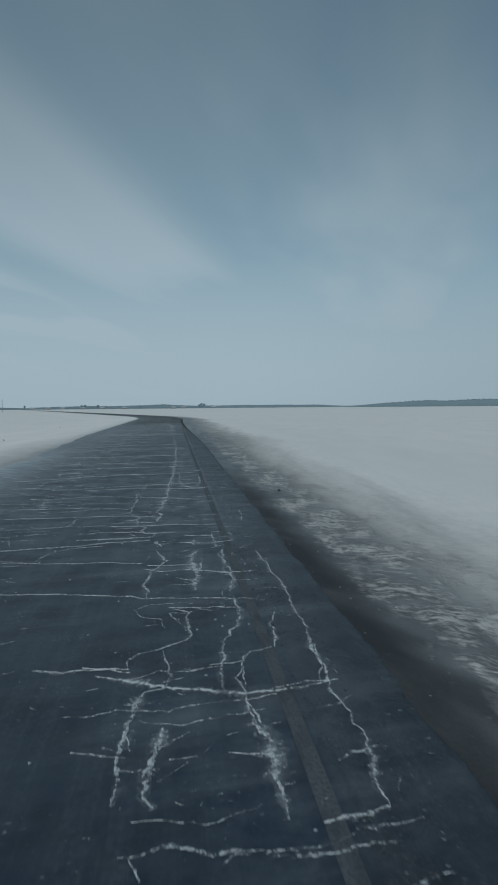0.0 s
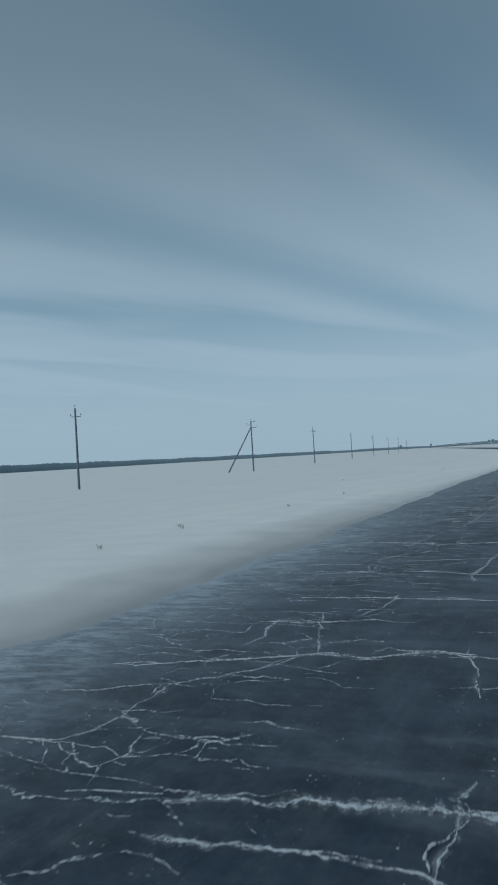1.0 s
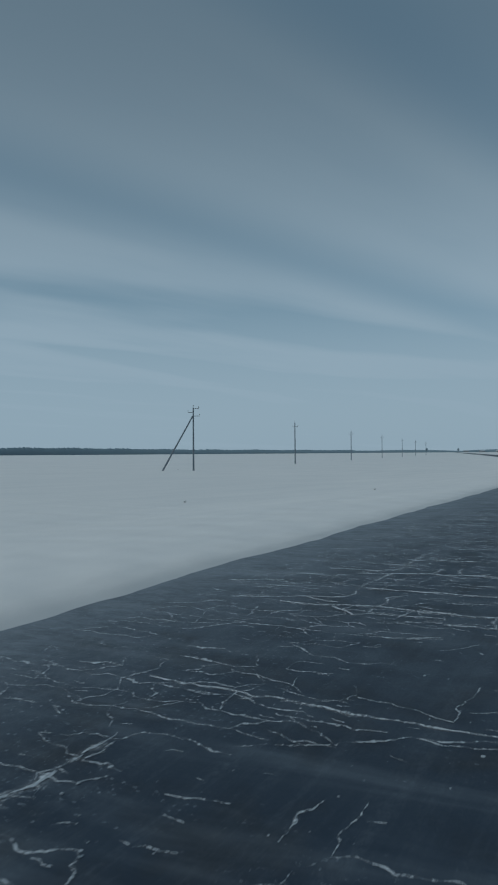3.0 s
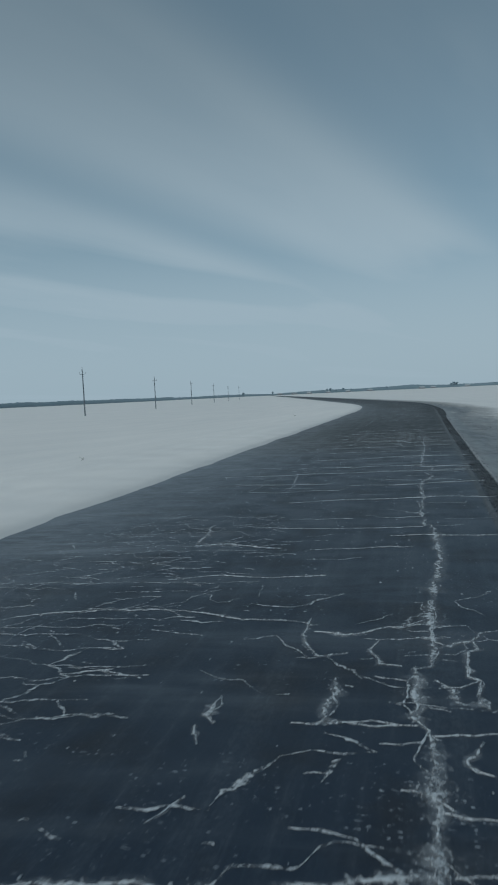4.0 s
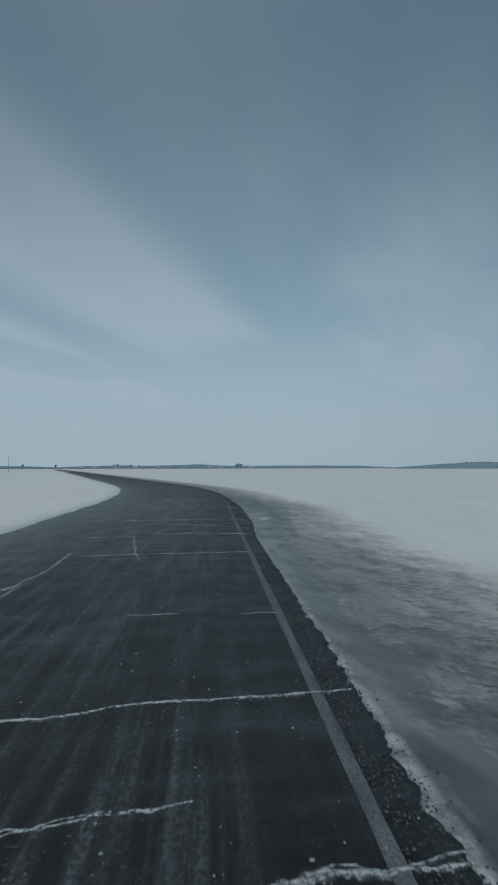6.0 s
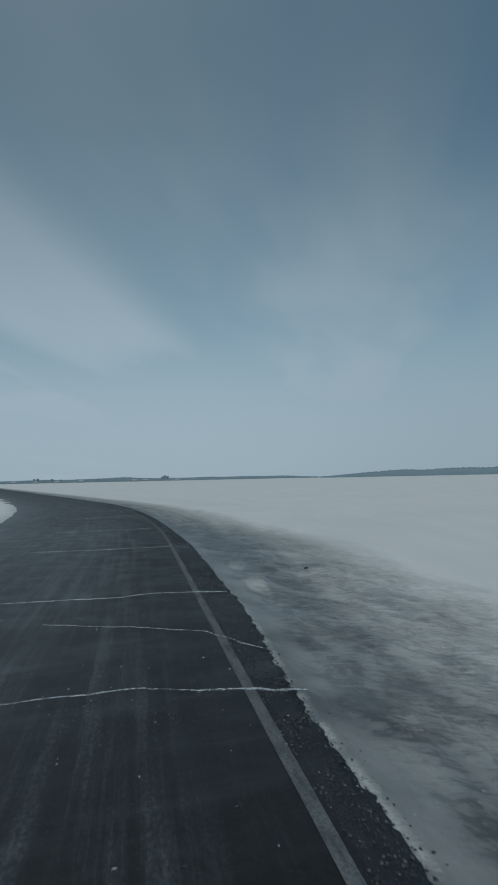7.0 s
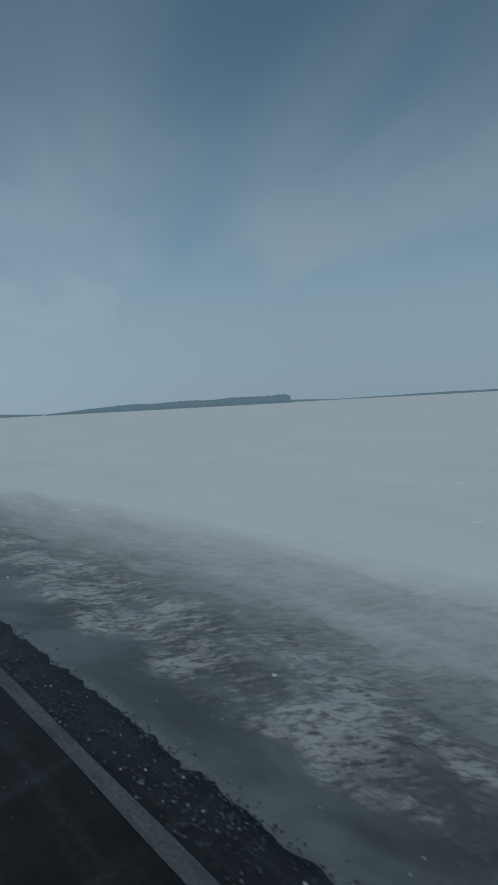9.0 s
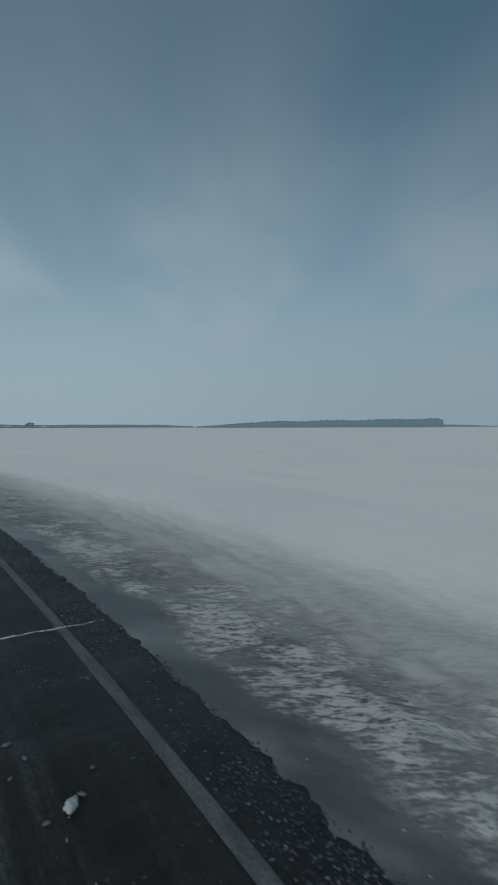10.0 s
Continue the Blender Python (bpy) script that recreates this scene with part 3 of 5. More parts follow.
def ribbon(path, width, height, seed, ragged=0.6, dome=0.004, step=0.025, jag=1.0):
    """A strip with uneven edges that follows a few corners in lane coordinates, jagged between them: places, faces, lane coordinates."""
    rng = np.random.default_rng(seed)
    path = np.asarray(path, float)
    lengths = np.r_[0, np.cumsum(np.hypot(*np.diff(path, axis=0).T))]
    total = lengths[-1]
    n = max(int(total / step), 6)
    d = np.linspace(0, total, n)
    u, s = np.interp(d, lengths, path[:, 0]), np.interp(d, lengths, path[:, 1])
    du, ds = np.gradient(u), np.gradient(s)
    size = np.hypot(du, ds) + 1e-9
    nu, ns = -ds / size, du / size
    off = np.zeros(n)
    for wave, high in ((1.6, 0.026), (0.7, 0.02), (0.28, 0.015), (0.12, 0.013), (0.05, 0.008)):
        knots = max(int(total / wave), 2) + 2
        off += np.interp(d, np.linspace(0, total, knots), rng.normal(0, high * jag, knots))
    off *= np.clip(np.minimum(d, total - d) / 0.25, 0.15, 1)
    u, s = u + nu * off, s + ns * off
    few = max(int(total / 0.22), 3)
    slow = np.interp(d, np.linspace(0, total, few), rng.uniform(0.4, 1.25, few))
    slow = slow * np.interp(d, np.linspace(0, total, few * 4), rng.uniform(0.55, 1.2, few * 4))
    wide = width * slow * np.clip(np.minimum(d, total - d) / 0.15, 0.4, 1)
    a = wide * (0.5 + ragged * rng.uniform(-0.4, 0.4, n))
    b = wide * (0.5 + ragged * rng.uniform(-0.4, 0.4, n))
    lu = np.stack([u + nu * a, u, u - nu * b], 1)
    ls = np.stack([s + ns * a, s, s - ns * b], 1)
    k = np.arange(n - 1)[:, None] * 3
    sides = np.stack([np.tile([-1.0, 0.0, 1.0], n), np.repeat(d, 3)], 1)
    return np.stack([lu, ls], 2).reshape(-1, 2), np.tile([height, height + dome, height], n), np.concatenate([k + [0, 1, 4, 3], k + [1, 2, 5, 4]]), sides


def laid(name, uv, high, faces, sides, mat):
    """A mesh on the road from lane coordinates and heights over the asphalt."""
    x, y = on_road(uv[:, 0], uv[:, 1])
    z = 0.006 * waves(x, y, 23, 6.0, 3) + high
    return mesh_of(name, np.stack([x, y, z], 1), faces.tolist(), mat, uv, uv_strip=sides)


def joined(ribbons):
    """Several ribbons as one."""
    starts = np.cumsum([0] + [len(r[0]) for r in ribbons])
    return (np.concatenate([r[0] for r in ribbons]), np.concatenate([r[1] for r in ribbons]),
            np.concatenate([r[2] + k for r, k in zip(ribbons, starts)]), np.concatenate([r[3] for r in ribbons]))


def strip(name, path, width, mat, height, seed, ragged=0.6, dome=0.004, jag=1.0, strands=1):
    lines = [ribbon(path, width * (1 if k == 0 else 0.4), height + 0.0006 * k, seed + 7919 * k, ragged, dome, jag=jag * (1 + 0.35 * k)) for k in range(strands)]
    rng = np.random.default_rng(seed)
    for k in range(1, strands):
        uv, high, faces, sides = lines[k]
        block = (sides[faces[:, 0], 1] / 0.45).astype(int)
        lines[k] = uv, high, faces[rng.uniform(size=block.max() + 1)[block] < 0.5], sides
    return piece(name, laid(name, *joined(lines), mat), road)


def fine_cracks(zones, seed):
    """A net of hair cracks: (across from, to, along from, to, spacing, share that is kept)."""
    rng = np.random.default_rng(seed)
    ribbons = []

    def add(path, width):
        path = np.clip(path, [-5.7, -3], [1.3, 140])
        if np.hypot(*(path[-1] - path[0])) < 0.05:
            return
        ribbons.append(ribbon(path, width, 0.0035, int(rng.integers(1 << 30)), 1.0, 0.003, 0.022, 1.2))

    for u0, u1, s0, s1, gap, share, thick in zones:
        # an uneven net of corners; some of the links between neighbours have opened
        wide, rows, cols = gap * 1.3, int((s1 - s0) / gap) + 1, int((u1 - u0) / (gap * 1.3)) + 1
        uu, ss = np.meshgrid(u0 + wide * np.arange(cols + 1), s0 + gap * np.arange(rows + 1))
        uu = uu + rng.normal(0, 0.24 * wide, uu.shape) + 0.5 * wide * (np.arange(rows + 1) % 2)[:, None]
        ss = ss + rng.normal(0, 0.2 * gap, ss.shape) + 0.1 * (uu - u0)
        dense = share * np.clip(0.85 + 1.0 * waves(uu, ss, seed, 2.6, 3), 0.15, 1.2)
        for i in range(rows):
            for j in range(cols):
                here = (uu[i, j], ss[i, j])
                if rng.uniform() < dense[i, j]:
                    add([here, (uu[i, j + 1], ss[i, j + 1])], thick * rng.uniform(0.011, 0.034))
                if rng.uniform() < dense[i, j] * 0.6:
                    add([here, (uu[i + 1, j], ss[i + 1, j])], thick * rng.uniform(0.011, 0.034))
                for _ in range(rng.integers(0, 3)):
                    fu, fs, long = here[0] + rng.normal(0, wide), here[1] + rng.normal(0, gap), rng.uniform(0.04, 0.16)
                    if rng.uniform() < dense[i, j]:
                        add([(fu, fs), (fu + long, fs + rng.normal(0, 0.03))], thick * rng.uniform(0.011, 0.028))
    return laid("hair_cracks", *joined(ribbons), HAIR)


def edge_line():
    s = steps((-14, 150, 0.25), (150, 330, 1.5))
    rng = np.random.default_rng(31)
    half = np.interp(s, np.arange(-14, 331, 0.8), 0.054 + 0.003 * rng.normal(size=len(np.arange(-14, 331, 0.8))))
    lu = np.stack([LINE + 0.025 - half, LINE + 0.025 + half], 1)
    ls = np.stack([s, s], 1)
    x, y = on_road(lu, ls)
    z = 0.006 * waves(x, y, 23, 6.0, 3) + 0.004
    k = np.arange(len(s) - 1)[:, None] * 2
    me = mesh_of("edge_line", np.stack([x, y, z], 2).reshape(-1, 3), (k + [0, 1, 3, 2]).tolist(), PAINT, np.stack([lu, ls], 2).reshape(-1, 2))
    return piece("edge_line", me, road, "worn pale painted edge line")


edge_line()

# snow-filled cracks: width in centimetres, then corners as metres across and along
def crack(cm, *corners):
    made = len(CRACKS)
    across = abs(corners[-1][0] - corners[0][0]) > abs(corners[-1][1] - corners[0][1])
    CRACKS.append(strip("crack", corners, (0.6 + 0.72 * cm) * 0.0122, CRACK, 0.004 + 0.001 * (not across), 101 + made, 1.0, 0.004 + 0.0006 * min(cm, 5) * across, 0.8, 1 + (cm > 3.4)))
    strip("snow_dusting", corners, cm * (0.04 if across else 0.05), FROST, 0.0015 + 0.001 * across, 101 + made, 0.5, 0.0)


CRACKS = []
# 0 to 9 m
crack(2, (-2.15, 8.50), (-1.85, 8.51), (-1.31, 8.37), (-0.30, 8.21))
crack(2, (-1.74, 8.49), (-1.38, 9.27), (-0.94, 9.35))
crack(3, (-3.30, 7.32), (-1.78, 7.08), (-1.20, 7.00), (-0.35, 6.79), (-0.20, 6.65), (0.65, 6.61), (0.70, 6.52))
crack(2.5, (0.03, 6.33), (0.40, 6.26), (0.73, 6.26))
crack(3, (-0.29, 7.93), (-0.05, 7.74), (0.28, 7.79), (0.73, 7.57), (1.07, 7.67))
crack(2, (-0.26, 8.09), (0.36, 8.06))
crack(3.5, (-0.99, 4.93), (-0.26, 4.84))
crack(2.5, (-0.62, 4.92), (-0.49, 4.85), (-0.24, 4.79))
crack(5, (-0.50, 4.75), (-0.03, 4.48), (0.61, 4.32), (1.28, 4.47))
crack(3.5, (-0.26, 4.84), (-0.29, 5.03), (-0.22, 5.16), (0.20, 5.38), (0.28, 5.56), (0.24, 6.16), (0.08, 6.29))
crack(2, (-0.00, 5.21), (0.05, 4.56), (0.01, 4.48))
crack(3, (0.72, 6.64), (0.69, 6.10), (0.60, 5.48), (0.52, 5.26), (0.43, 4.44))
crack(3.5, (0.59, 4.33), (0.63, 4.95), (0.70, 5.09))
crack(2.5, (0.36, 4.85), (0.64, 4.90))
crack(2, (0.70, 5.09), (0.89, 5.15))
crack(5, (0.59, 4.33), (0.56, 3.87), (0.58, 3.77), (0.64, 3.73), (0.61, 3.28), (0.69, 3.17), (0.65, 2.94))
crack(4, (0.01, 4.48), (-0.12, 4.44), (-0.21, 4.05), (-0.23, 3.16))
crack(6, (0.02, 3.91), (-0.07, 3.22), (-0.01, 3.11))
crack(1.5, (-0.51, 3.70), (-0.19, 3.60))
crack(1.5, (0.06, 3.54), (0.22, 3.56))
crack(1.5, (0.40, 3.57), (0.70, 3.50))
crack(2.4, (1.21, 8.77), (1.29, 8.27), (1.31, 6.75), (1.17, 4.17), (1.23, 3.72), (1.17, 2.97))
crack(2.5, (1.26, 5.16), (1.15, 4.48))
crack(6, (0.80, 2.90), (1.15, 2.98))
crack(9, (0.42, 8.89), (0.39, 7.57), (0.32, 6.90))
crack(4, (0.76, 8.86), (0.70, 6.84))
crack(3, (-0.15, 8.98), (0.01, 8.31), (-0.21, 7.79), (-0.20, 6.67))
crack(2, (1.05, 6.05), (0.91, 5.15))
# 9 to 17 m, and the right lane to 24 m
crack(3, (-2.48, 12.50), (-2.27, 12.45), (-1.99, 12.50), (-1.85, 12.59), (-1.65, 12.66), (-1.41, 12.83), (-1.07, 12.83), (-0.83, 12.70))
crack(2.5, (-3.80, 12.96), (-3.00, 12.93), (-2.67, 12.98), (-2.37, 12.96), (-1.72, 12.92), (-1.41, 12.83))
crack(2.5, (-2.61, 12.68), (-2.62, 12.85), (-2.37, 12.96))
crack(4, (-3.06, 14.47), (-2.80, 14.25), (-1.95, 14.60), (-1.38, 14.62), (-0.09, 14.22), (0.61, 13.86))
crack(3.5, (-2.22, 15.73), (-0.70, 16.03), (0.59, 15.66), (0.95, 16.09))
crack(4.5, (-3.32, 11.92), (-2.52, 11.87), (-2.02, 11.85), (-1.02, 11.91), (-0.67, 11.88), (-0.52, 11.74), (-0.43, 11.78), (-0.14, 11.64))
crack(3, (-1.73, 10.95), (-1.65, 11.04), (-1.66, 11.65), (-1.41, 11.75))
crack(2, (-1.73, 10.95), (-1.07, 10.93))
crack(3, (-2.07, 10.90), (-1.73, 10.95))
crack(4.5, (-0.99, 10.85), (-0.31, 10.82), (-0.00, 10.90), (0.82, 10.82))
crack(2.5, (-1.29, 10.41), (-1.25, 10.51), (-1.13, 10.54))
crack(2, (-0.88, 10.61), (-0.60, 10.67))
crack(7, (-1.42, 10.29), (-1.23, 10.30), (-1.11, 10.36), (-0.49, 10.30), (-0.40, 10.23))
crack(4, (-0.40, 10.23), (-0.33, 10.16), (0.13, 10.25))
crack(5, (-0.44, 10.78), (-0.39, 10.66), (-0.43, 10.37), (-0.38, 10.23))
crack(4, (-0.61, 10.18), (-0.50, 9.97))
crack(4, (-1.39, 9.81), (-0.24, 9.90))
crack(7, (-0.58, 9.89), (-0.36, 9.89))
crack(4.5, (-3.30, 9.03), (-1.38, 9.39), (-0.86, 9.62), (-0.28, 9.67))
crack(3, (-0.67, 9.62), (-0.66, 9.38))
crack(8.5, (0.12, 23.79), (-0.02, 16.38), (-0.14, 13.41), (-0.26, 12.20), (-0.16, 12.05), (-0.23, 11.18), (-0.27, 11.13))
crack(4, (-0.55, 11.21), (-0.25, 11.13))
crack(4, (-0.59, 16.95), (-0.64, 15.72))
crack(4, (-0.76, 15.08), (-0.68, 13.08), (-0.74, 12.64), (-0.71, 12.47), (-0.76, 12.25), (-0.65, 11.89), (-0.54, 11.69), (-0.58, 11.47), (-0.52, 10.83), (-0.57, 10.79))
crack(3.5, (-0.97, 10.95), (-0.70, 11.42), (-0.58, 11.31))
crack(4, (-0.23, 10.17), (-0.22, 9.95))
crack(8, (-0.18, 9.63), (-0.09, 9.17))
crack(2.5, (-0.10, 9.36), (0.06, 9.43))
crack(6, (0.38, 9.61), (0.37, 9.23))
crack(2.5, (0.16, 9.44), (0.35, 9.40))
crack(4.5, (0.36, 9.34), (0.75, 9.36), (0.97, 9.46))
crack(6, (0.68, 10.03), (0.68, 9.06))
crack(2, (0.24, 9.94), (0.45, 9.85), (0.67, 9.86))
crack(2.5, (0.96, 10.17), (0.94, 10.02), (0.98, 9.91))
crack(2.5, (0.87, 9.81), (0.87, 9.64))
crack(2.5, (1.31, 12.18), (1.36, 11.53), (1.24, 11.02))
crack(3.5, (0.21, 19.01), (0.23, 17.25), (0.41, 16.08), (0.75, 15.62))
crack(4, (0.83, 19.53), (0.73, 17.13), (0.62, 16.04))
crack(3, (0.21, 16.33), (0.76, 15.81), (1.39, 15.76))
crack(5, (-2.50, 13.40), (-2.51, 13.11), (-2.61, 13.52), (-2.54, 14.75))
crack(2, (-2.08, 13.35), (-1.69, 13.51), (-0.82, 13.54))
# 17 to 23 m
crack(8, (-2.22, 16.06), (-1.85, 16.24), (-1.61, 16.26), (-1.45, 16.35), (-0.44, 16.63), (0.70, 16.84))
crack(4.5, (-3.94, 16.33), (-3.55, 16.38), (-3.43, 16.48), (-3.30, 16.69), (-3.36, 17.71), (-3.04, 18.00), (-2.74, 18.38), (-2.54, 18.82))
crack(2, (-4.23, 17.23), (-3.36, 17.71))
crack(5, (-4.26, 18.00), (-3.67, 18.19), (-2.45, 18.90), (-1.92, 18.98), (-1.37, 19.33), (-1.06, 19.26), (-0.79, 19.30), (0.70, 19.63))
crack(2.5, (-1.93, 19.02), (-1.83, 19.32), (-1.68, 19.27), (-1.37, 19.33))
crack(4, (-2.86, 19.99), (-2.44, 18.94))
crack(3.5, (-3.30, 18.96), (-3.27, 19.29), (-3.39, 19.72), (-3.37, 20.06))
crack(3.5, (-3.56, 19.85), (-2.86, 20.04), (-2.22, 20.32))
crack(4, (-3.61, 21.17), (-1.99, 21.49), (-1.09, 21.61), (0.61, 21.80))
crack(3, (-2.53, 20.34), (-2.39, 20.87), (-2.36, 21.63))
crack(3.5, (-3.28, 21.25), (-3.31, 21.66))
crack(3, (-1.02, 19.22), (-0.84, 18.75), (-0.78, 18.26))
crack(3, (-3.43, 16.43), (-3.23, 16.28), (-2.94, 16.21), (-2.90, 16.25), (-2.79, 16.03))
crack(3, (-2.90, 16.25), (-2.84, 16.48), (-2.92, 16.77))
crack(2, (-2.87, 15.92), (-2.28, 16.13))
# 23 to 29 m
crack(5, (-4.42, 22.80), (-4.24, 22.97), (-3.67, 23.14), (-3.18, 23.13))
crack(5.5, (-2.75, 23.32), (-2.30, 23.35), (-1.59, 23.21))
crack(6, (-1.59, 23.21), (-1.41, 23.29), (-0.89, 23.42), (-0.75, 23.39), (0.70, 23.59))
crack(4.5, (-3.33, 23.14), (-3.26, 23.25), (-3.43, 23.70), (-3.37, 23.92), (-3.46, 24.32), (-3.38, 24.59), (-3.21, 24.90), (-2.87, 25.18), (-2.71, 25.58), (-2.82, 26.18))
crack(6, (-4.29, 26.42), (-3.01, 26.39), (-2.80, 26.30), (-1.41, 26.66), (0.69, 26.77))
crack(6, (-1.56, 22.67), (-1.62, 22.98), (-1.55, 24.72), (-1.58, 25.12), (-1.43, 25.65), (-1.44, 25.90))
crack(3, (-1.58, 25.85), (-1.26, 25.92))
crack(4, (-1.53, 25.86), (-1.61, 26.52), (-1.53, 26.89))
crack(3.5, (-3.49, 25.59), (-3.29, 26.12), (-3.33, 26.48), (-3.23, 27.80))
crack(3, (-4.34, 26.26), (-4.06, 28.16))
crack(3.5, (-5.45, 25.20), (-5.06, 25.34), (-4.83, 25.73))
crack(2.5, (-4.46, 23.38), (-4.48, 23.58), (-4.10, 23.75), (-3.60, 23.76))
crack(2.5, (-4.13, 22.59), (-4.09, 22.71), (-3.90, 22.91), (-3.33, 23.15))
crack(2.5, (-3.40, 22.48), (-3.16, 22.88))
crack(1.5, (-3.10, 24.18), (-1.93, 24.62), (-1.30, 24.92))
crack(2, (-1.49, 23.92), (-0.97, 23.89), (-0.86, 23.95))
crack(3, (-2.40, 22.77), (-2.44, 23.03))
# 29 to 34 m
crack(6, (-2.74, 28.97), (-2.86, 29.43), (-2.79, 29.73), (-2.84, 31.15), (-2.83, 32.47))
crack(5, (-3.15, 31.77), (-2.82, 31.71), (-1.74, 31.99), (-1.02, 32.07), (0.70, 32.21))
crack(4, (-2.77, 30.22), (-2.44, 30.25), (-1.96, 30.44), (-1.77, 30.58), (-1.64, 30.78))
crack(5, (-2.76, 30.35), (-2.70, 30.57), (-2.25, 30.82), (-2.04, 30.78), (-1.36, 30.79), (-1.02, 30.82), (-0.81, 30.95), (0.70, 31.22))
crack(3.5, (-3.07, 31.73), (-3.20, 32.31))
crack(3, (-3.15, 32.28), (-2.80, 32.42), (-2.50, 32.15), (-2.40, 31.86))
crack(2.5, (-4.23, 31.30), (-3.87, 31.46), (-3.42, 31.58), (-3.13, 31.73))
crack(2.5, (-3.70, 31.07), (-3.31, 30.98), (-3.00, 31.03))
crack(2.5, (-3.32, 29.74), (-2.91, 29.70))
crack(2.5, (-3.30, 29.22), (-2.88, 29.42))
crack(2.5, (-3.37, 30.23), (-3.16, 30.24), (-2.95, 30.32), (-2.79, 30.18))
crack(3, (-4.06, 30.61), (-3.84, 30.59), (-3.60, 30.63), (-3.39, 30.75), (-3.37, 30.30), (-3.16, 30.24))
crack(5, (-1.47, 29.57), (-1.44, 29.80), (-1.48, 30.45))
# partly a crack, partly a windscreen reflection drawn as packed snow
crack(4, (-1.99, 29.73), (-1.26, 29.87))
# 34 to 45 m
crack(5, (-2.76, 32.99), (-2.79, 33.56), (-2.77, 34.00))
crack(5, (-3.23, 34.85), (-3.25, 38.39), (-3.18, 40.21), (-3.23, 42.55))
crack(5.5, (-4.35, 34.19), (-3.87, 34.05), (-3.43, 34.18), (-3.11, 34.09), (-2.23, 34.28), (-1.37, 34.57), (-1.01, 34.55), (0.70, 34.66))
crack(4.5, (-3.18, 36.89), (-2.59, 37.13), (-1.96, 37.16), (-1.48, 37.00), (0.32, 37.07))
crack(4, (-4.35, 38.81), (-3.47, 38.76), (-2.79, 38.84), (-1.81, 38.68), (-0.11, 38.63))
crack(3, (-3.35, 40.79), (-2.22, 40.80), (-0.72, 40.80))
crack(2.5, (-4.46, 40.33), (-4.04, 40.81))
crack(3.5, (-2.65, 34.17), (-2.77, 34.70), (-2.81, 35.41))
crack(3, (-3.26, 32.93), (-3.31, 33.63), (-3.27, 33.94))
crack(3, (-3.94, 33.37), (-3.59, 33.34), (-2.74, 33.85))
crack(2.5, (-3.80, 32.86), (-3.26, 32.79))
crack(2.5, (-3.85, 35.70), (-2.80, 35.46))
# 45 to 49 m
crack(5, (-3.47, 48.07), (-3.00, 48.08), (-1.32, 48.48), (-1.04, 48.48), (0.70, 48.65))
crack(6, (-1.96, 46.59), (-0.76, 46.81), (0.70, 46.98))
crack(5.5, (-4.15, 46.71), (-3.84, 46.76), (-2.92, 47.09), (-2.07, 47.14), (-1.50, 47.22), (-1.24, 47.32), (-0.85, 47.38), (0.70, 47.57))
crack(3.5, (-2.91, 46.62), (-2.91, 46.87), (-2.83, 47.26), (-2.97, 47.57), (-2.78, 47.89))
crack(3, (-2.54, 46.55), (-2.48, 46.86), (-2.50, 47.05))
crack(3, (-3.05, 46.49), (-2.91, 46.62), (-2.54, 46.68), (-2.02, 46.88))
crack(4, (-2.01, 46.65), (-2.04, 46.96))
crack(3.5, (-1.41, 46.75), (-1.49, 47.18))
crack(3, (-4.80, 46.70), (-4.34, 46.88), (-3.98, 47.16), (-3.65, 46.99), (-3.46, 47.04))
crack(3.5, (-3.45, 46.80), (-3.02, 46.51))
crack(4, (-3.98, 47.16), (-3.57, 47.38), (-3.44, 47.60), (-3.55, 48.39))
crack(3, (-2.16, 45.84), (-1.85, 46.07))
crack(3.5, (-2.38, 46.51), (-1.99, 46.65))
crack(2.5, (-4.89, 47.38), (-4.14, 47.85), (-3.85, 47.90))
crack(2, (-5.55, 47.62), (-4.79, 48.03))
crack(2, (-5.07, 48.49), (-4.44, 48.78))
crack(2, (-1.26, 47.84), (-1.07, 48.06))
crack(2, (-2.18, 47.68), (-1.72, 47.87))
# 49 to 54 m
crack(4.5, (-4.58, 49.31), (-4.17, 49.46), (-3.67, 49.50), (-3.51, 49.70), (-3.55, 50.53), (-3.54, 51.39))
crack(6, (-4.01, 49.09), (-3.62, 49.26), (-3.47, 49.40), (-2.96, 49.61), (-2.70, 49.59), (-2.13, 49.78), (-1.77, 49.72), (-1.55, 49.85), (-1.27, 49.93))
crack(4, (-3.51, 50.73), (-3.18, 50.90), (-2.45, 51.14))
crack(3, (-2.84, 51.02), (-2.88, 51.53))
crack(3.5, (-2.90, 49.64), (-2.88, 50.11), (-2.81, 50.25))
crack(3.5, (-2.45, 49.72), (-2.60, 50.10), (-2.57, 50.37))
crack(3.5, (-3.53, 48.62), (-3.47, 49.34))
crack(2.5, (-2.85, 49.26), (-2.73, 49.57))
crack(3, (-3.13, 52.42), (-1.65, 53.24), (-1.24, 53.53), (0.26, 54.05))
crack(2.5, (-3.15, 52.97), (-2.83, 52.58))
crack(3, (-3.43, 53.46), (-2.91, 53.90), (-2.27, 54.22), (-1.88, 54.35), (-1.37, 54.44), (0.13, 54.87))
crack(2.5, (-2.11, 48.98), (-1.82, 49.06))
crack(3.5, (-1.53, 49.19), (-1.29, 49.28), (-0.85, 49.21), (-0.65, 49.31), (0.70, 49.41))
crack(3.5, (-1.58, 49.93), (-1.31, 49.80), (-1.20, 49.66), (-1.09, 49.64), (-1.17, 49.31))
crack(3, (-1.65, 49.71), (-1.60, 49.48), (-1.71, 49.29))
crack(3.5, (-1.00, 50.06), (-0.91, 50.02), (-0.75, 50.06))
